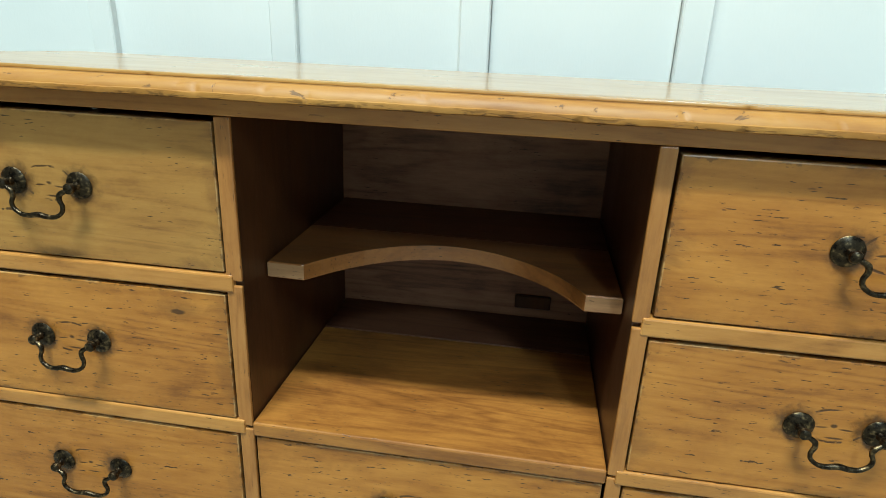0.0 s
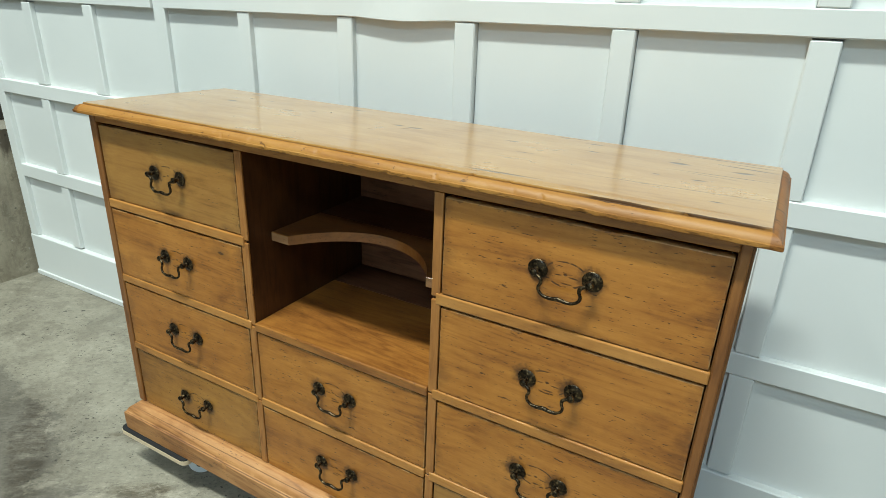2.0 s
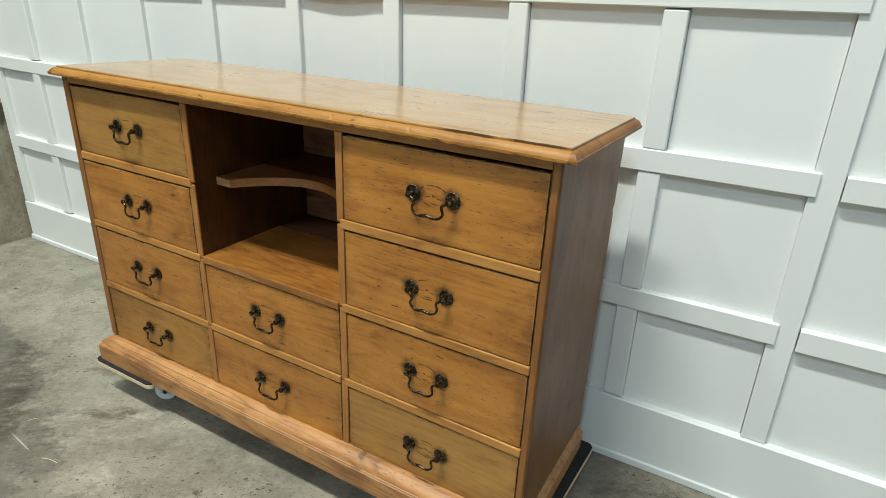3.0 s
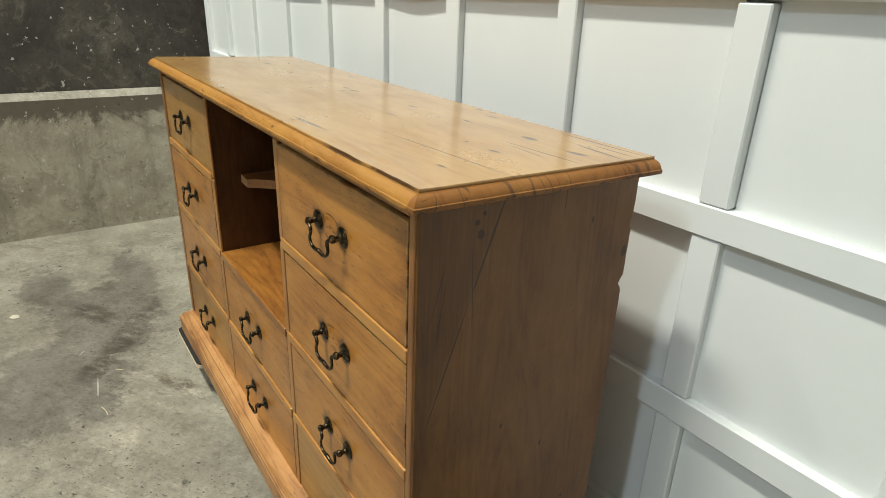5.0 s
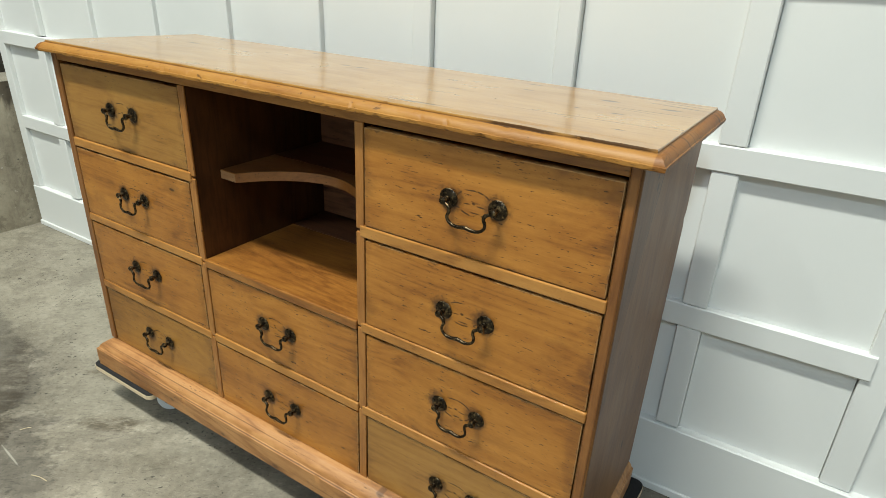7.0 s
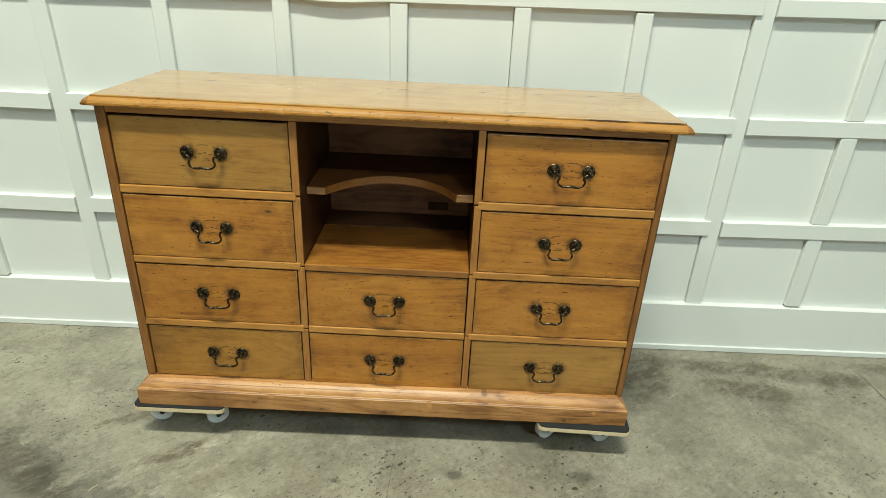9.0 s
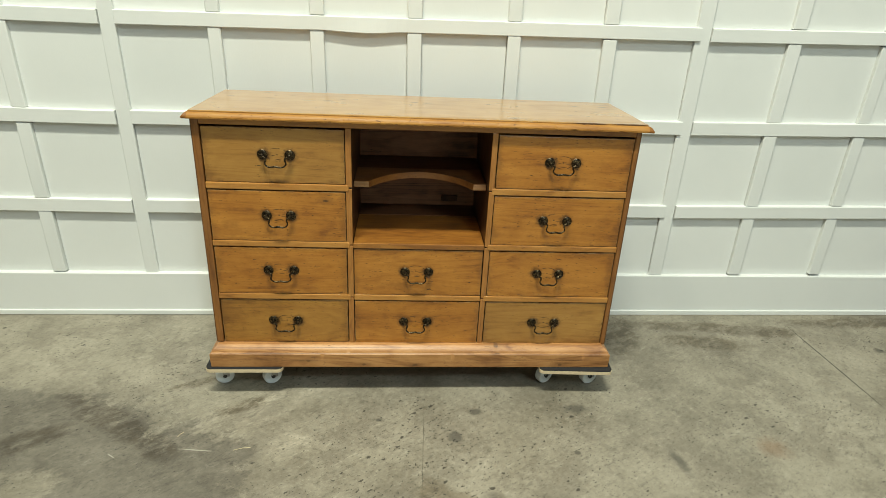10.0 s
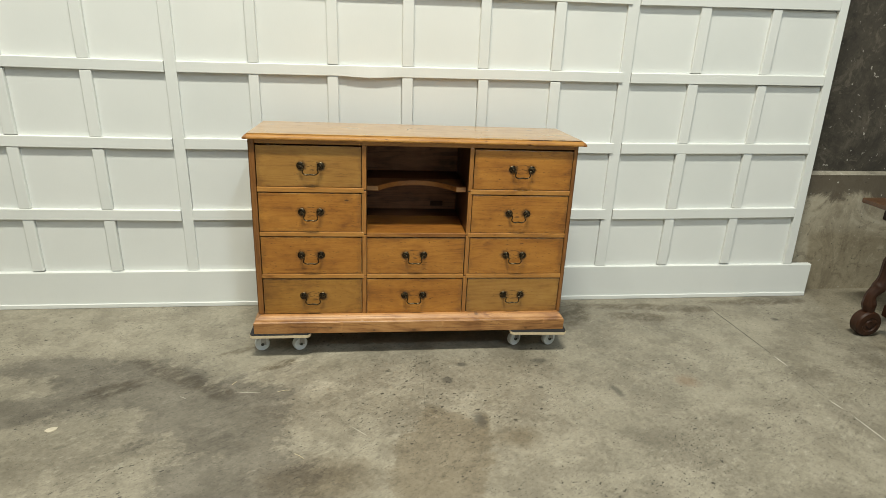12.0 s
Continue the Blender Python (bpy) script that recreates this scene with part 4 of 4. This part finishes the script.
def drawer(x0, x1, z0, z1, material, proud, lean, aside, spread):
    gap = 0.0028
    xm, zm = (x0 + x1) / 2 + aside, (z0 + z1) / 2
    bm = block(x0 + gap - xm, x1 - gap - xm, -proud, 0.02, z0 + 0.001 - zm, z1 - 0.0038 - zm, 0.0018, 2)
    block(x0 + 0.012 - xm, x1 - 0.012 - xm, 0.021, BACK - 0.07, z0 + 0.004 - zm, z1 - 0.03 - zm, 0, 1, bm)
    ob = part("drawer", bm, material, chest, "pine drawer with a pair of rosettes and swan-neck bail")
    ob.matrix_basis = pose(xm, FY, zm, 0, lean, 0)
    for side in (-1, 1):
        r = new("rosette", ros_mesh)
        r.parent = ob
        r.location = (side * spread / 2, -proud, 0.003)
        r["label"] = "round aged brass rosette"
    b = new("bail", bail_mesh)
    b.parent = ob
    b.location, b.rotation_euler = (0, -proud, 0.003), (radians(rng.uniform(-4, 4)), 0, 0)
    b.scale = (spread / 0.09, 1, 1)
    b["label"] = "swan-neck brass bail"
    return ob


# each drawer's handle: how far off the middle it sits, and how far apart its rosettes are
HANDLES = {"left": ((0.006, 0.094), (0.002, 0.087), (-0.003, 0.096), (0.000, 0.094)), "middle": (None, None, (-0.006, 0.090), (-0.006, 0.093)),
           "right": ((-0.006, 0.0965), (-0.008, 0.090), (-0.009, 0.086), (-0.005, 0.092))}
for key, (x0, x1) in COLUMNS.items():
    for i, (z0, z1) in enumerate(ROWS_Z):
        if key == "middle" and i < 2:
            continue
        mat = {("left", 0): m_drawer_pale, ("right", 3): m_drawer_pale, ("left", 3): m_drawer_olive, ("left", 1): m_drawer_knot}.get((key, i), m_drawer_flecked if i > 1 else m_drawer)
        drawer(x0, x1, z0, z1, mat, rng.uniform(-0.001, 0.002), -0.25 if (key, i) == ("right", 2) else rng.uniform(-0.08, 0.08), *HANDLES[key][i])


# ---- the dollies ----
def dolly(x, y, z, turn, label):
    ob = thing("furniture_dolly", pose(x, y, 0, 0, 0.4, turn), label, "dolly", "dollies under the chest")
    w, d = 0.15, 0.275
    plate = block(-w, w, -d, d, z - 0.0175, z - 0.0035)
    upright = [e for e in plate.edges if abs(e.verts[0].co.z - e.verts[1].co.z) > 0.01]
    bmesh.ops.bevel(plate, geom=upright, offset=0.02, segments=5, profile=0.5, affect="EDGES")
    part("platform", plate, m_ply, ob, "pale plywood platform")
    mat_bm = block(-w + 0.001, w - 0.001, -d + 0.001, d - 0.001, z - 0.0035, z)
    upright = [e for e in mat_bm.edges if abs(e.verts[0].co.z - e.verts[1].co.z) > 0.003]
    bmesh.ops.bevel(mat_bm, geom=upright, offset=0.02, segments=5, profile=0.5, affect="EDGES")
    part("carpet_top", mat_bm, m_carpet, ob, "black carpet covering")
    for cx in (-0.096, 0.096):
        for cy in (-0.165, 0.188):
            fork = block(-0.022, 0.022, -0.02, 0.02, z - 0.024, z - 0.018)
            for s in (-1, 1):
                block(-0.022, 0.004, s * 0.0185 - 0.0012, s * 0.0185 + 0.0012, 0.034, z - 0.023, 0, 1, fork)
            caster = part("caster", fork, m_steel, ob, "zinc caster fork")
            caster.matrix_basis = pose(cx, cy, 0, 0, 0, 24 + rng.uniform(-8, 8))
            tyre = lathe([(0.008, -0.012), (0.020, -0.013), (0.030, -0.0155), (0.0345, -0.015), (0.0372, -0.011), (0.0375, 0.0), (0.0372, 0.011), (0.0345, 0.015), (0.030, 0.0155), (0.020, 0.013), (0.008, 0.012)], 30)
            bmesh.ops.rotate(tyre, verts=tyre.verts, matrix=Matrix.Rotation(radians(90), 3, "X"))
            wheel = part("wheel", tyre, m_wheel, caster, "white nylon wheel", True)
            wheel.location = (-0.014, 0, 0.0375)
            hub = lathe([(0.001, -0.0215), (0.006, -0.0215), (0.0085, -0.0195), (0.0085, 0.0195), (0.006, 0.0215), (0.001, 0.0215)], 14)
            bmesh.ops.rotate(hub, verts=hub.verts, matrix=Matrix.Rotation(radians(90), 3, "X"))
            part("axle_bolt", hub, m_rubber, caster).location = (-0.014, 0, 0.0375)
    return ob


dolly(-0.673, 0.242, 0.1368, 0.0, "pale plywood dolly with black carpet and white casters")
dolly(0.672, 0.230, 0.1272, -2.0, "pale plywood dolly with black carpet and white casters")

# ---- the carved table at the end of the wall ----
table = thing("carved_table", pose(2.694, 0.37, 0, 0, 0, 0), "dark mahogany table with scrolled legs and a brown top", "table")
part("tabletop", block(0.0, 1.5, -0.75, 0.0, 0.722, 0.752, 0.006, 2), m_oak, table, "brown wooden tabletop")
part("apron", block(0.12, 1.38, -0.70, -0.05, 0.63, 0.721, 0.004), m_mahogany, table)


def scroll_leg():
    """A flat S-shaped leg that ends in a round scroll."""
    pts = smooth_line([(0.10, 0, 0.64), (0.085, 0, 0.55), (0.045, 0, 0.45), (0.03, 0, 0.36), (0.015, 0, 0.30), (-0.02, 0, 0.25), (-0.015, 0, 0.19), (0.0, 0, 0.13), (0.03, 0, 0.085)], 5)
    bm = tube(pts, [0.040 - 0.010 * abs(math.sin(i * 0.32)) for i in range(len(pts))], 10)
    disc = lathe([(0.004, -0.034), (0.020, -0.036), (0.026, -0.030), (0.040, -0.030), (0.046, -0.036), (0.070, -0.034), (0.078, -0.024), (0.078, 0.024), (0.070, 0.034), (0.046, 0.036), (0.040, 0.030), (0.026, 0.030), (0.020, 0.036), (0.004, 0.034)], 26)
    bmesh.ops.rotate(disc, verts=disc.verts, matrix=Matrix.Rotation(radians(90), 3, "X"))
    bmesh.ops.translate(disc, verts=disc.verts, vec=(-0.005, 0, 0.0785))
    me = bpy.data.meshes.new("tmp")
    disc.to_mesh(me)
    bm.from_mesh(me)
    disc.free()
    bpy.data.meshes.remove(me)
    return bm


for lx, ly, turn in ((-0.03, -0.30, 0), (-0.03, -0.66, 0), (1.53, -0.30, 180), (1.53, -0.66, 180)):
    leg = part("leg", scroll_leg(), m_mahogany, table, "scrolled dark red leg", True)
    leg.matrix_basis = pose(lx, ly, 0, 0, 0, turn)
for lx in (0.05, 1.45):
    part("stretcher", block(lx - 0.02, lx + 0.02, -0.64, -0.32, 0.13, 0.20, 0.004), m_mahogany, table)

# ---- litter on the floor ----
chip = bmesh.new()
ring = [chip.verts.new((0.022 * math.cos(a) * rng.uniform(0.6, 1.1), 0.016 * math.sin(a) * rng.uniform(0.6, 1.1), 0)) for a in (i * 0.9 for i in range(7))]
face = chip.faces.new(ring)
up = bmesh.ops.extrude_face_region(chip, geom=[face])
bmesh.ops.translate(chip, verts=[g for g in up["geom"] if isinstance(g, bmesh.types.BMVert)], vec=(0, 0, 0.004))
flake = tagged(part("paint_flake", chip, m_paint_chip, None), "small cream paint flake lying on the concrete floor", "debris")
flake.location, flake.scale = (-1.527, -0.561, 0.0), (1.35, 1.35, 1.0)
for x, y, turn, size in ((-0.62, -0.33, 12, 0.06), (-0.50, -0.80, -40, 0.05), (-0.86, -0.25, 60, 0.03)):
    s = tube(smooth_line([(-size / 2, 0, 0.0013), (0, size * 0.05, 0.002), (size / 2, 0, 0.0013)], 4), [0.0011] * 9, 6)
    bit = tagged(part("straw", s, m_straw, None), "short dry straw lying on the concrete floor", "debris", "straws on the floor")
    bit.matrix_basis = pose(x, y, 0, 0, 0, turn)
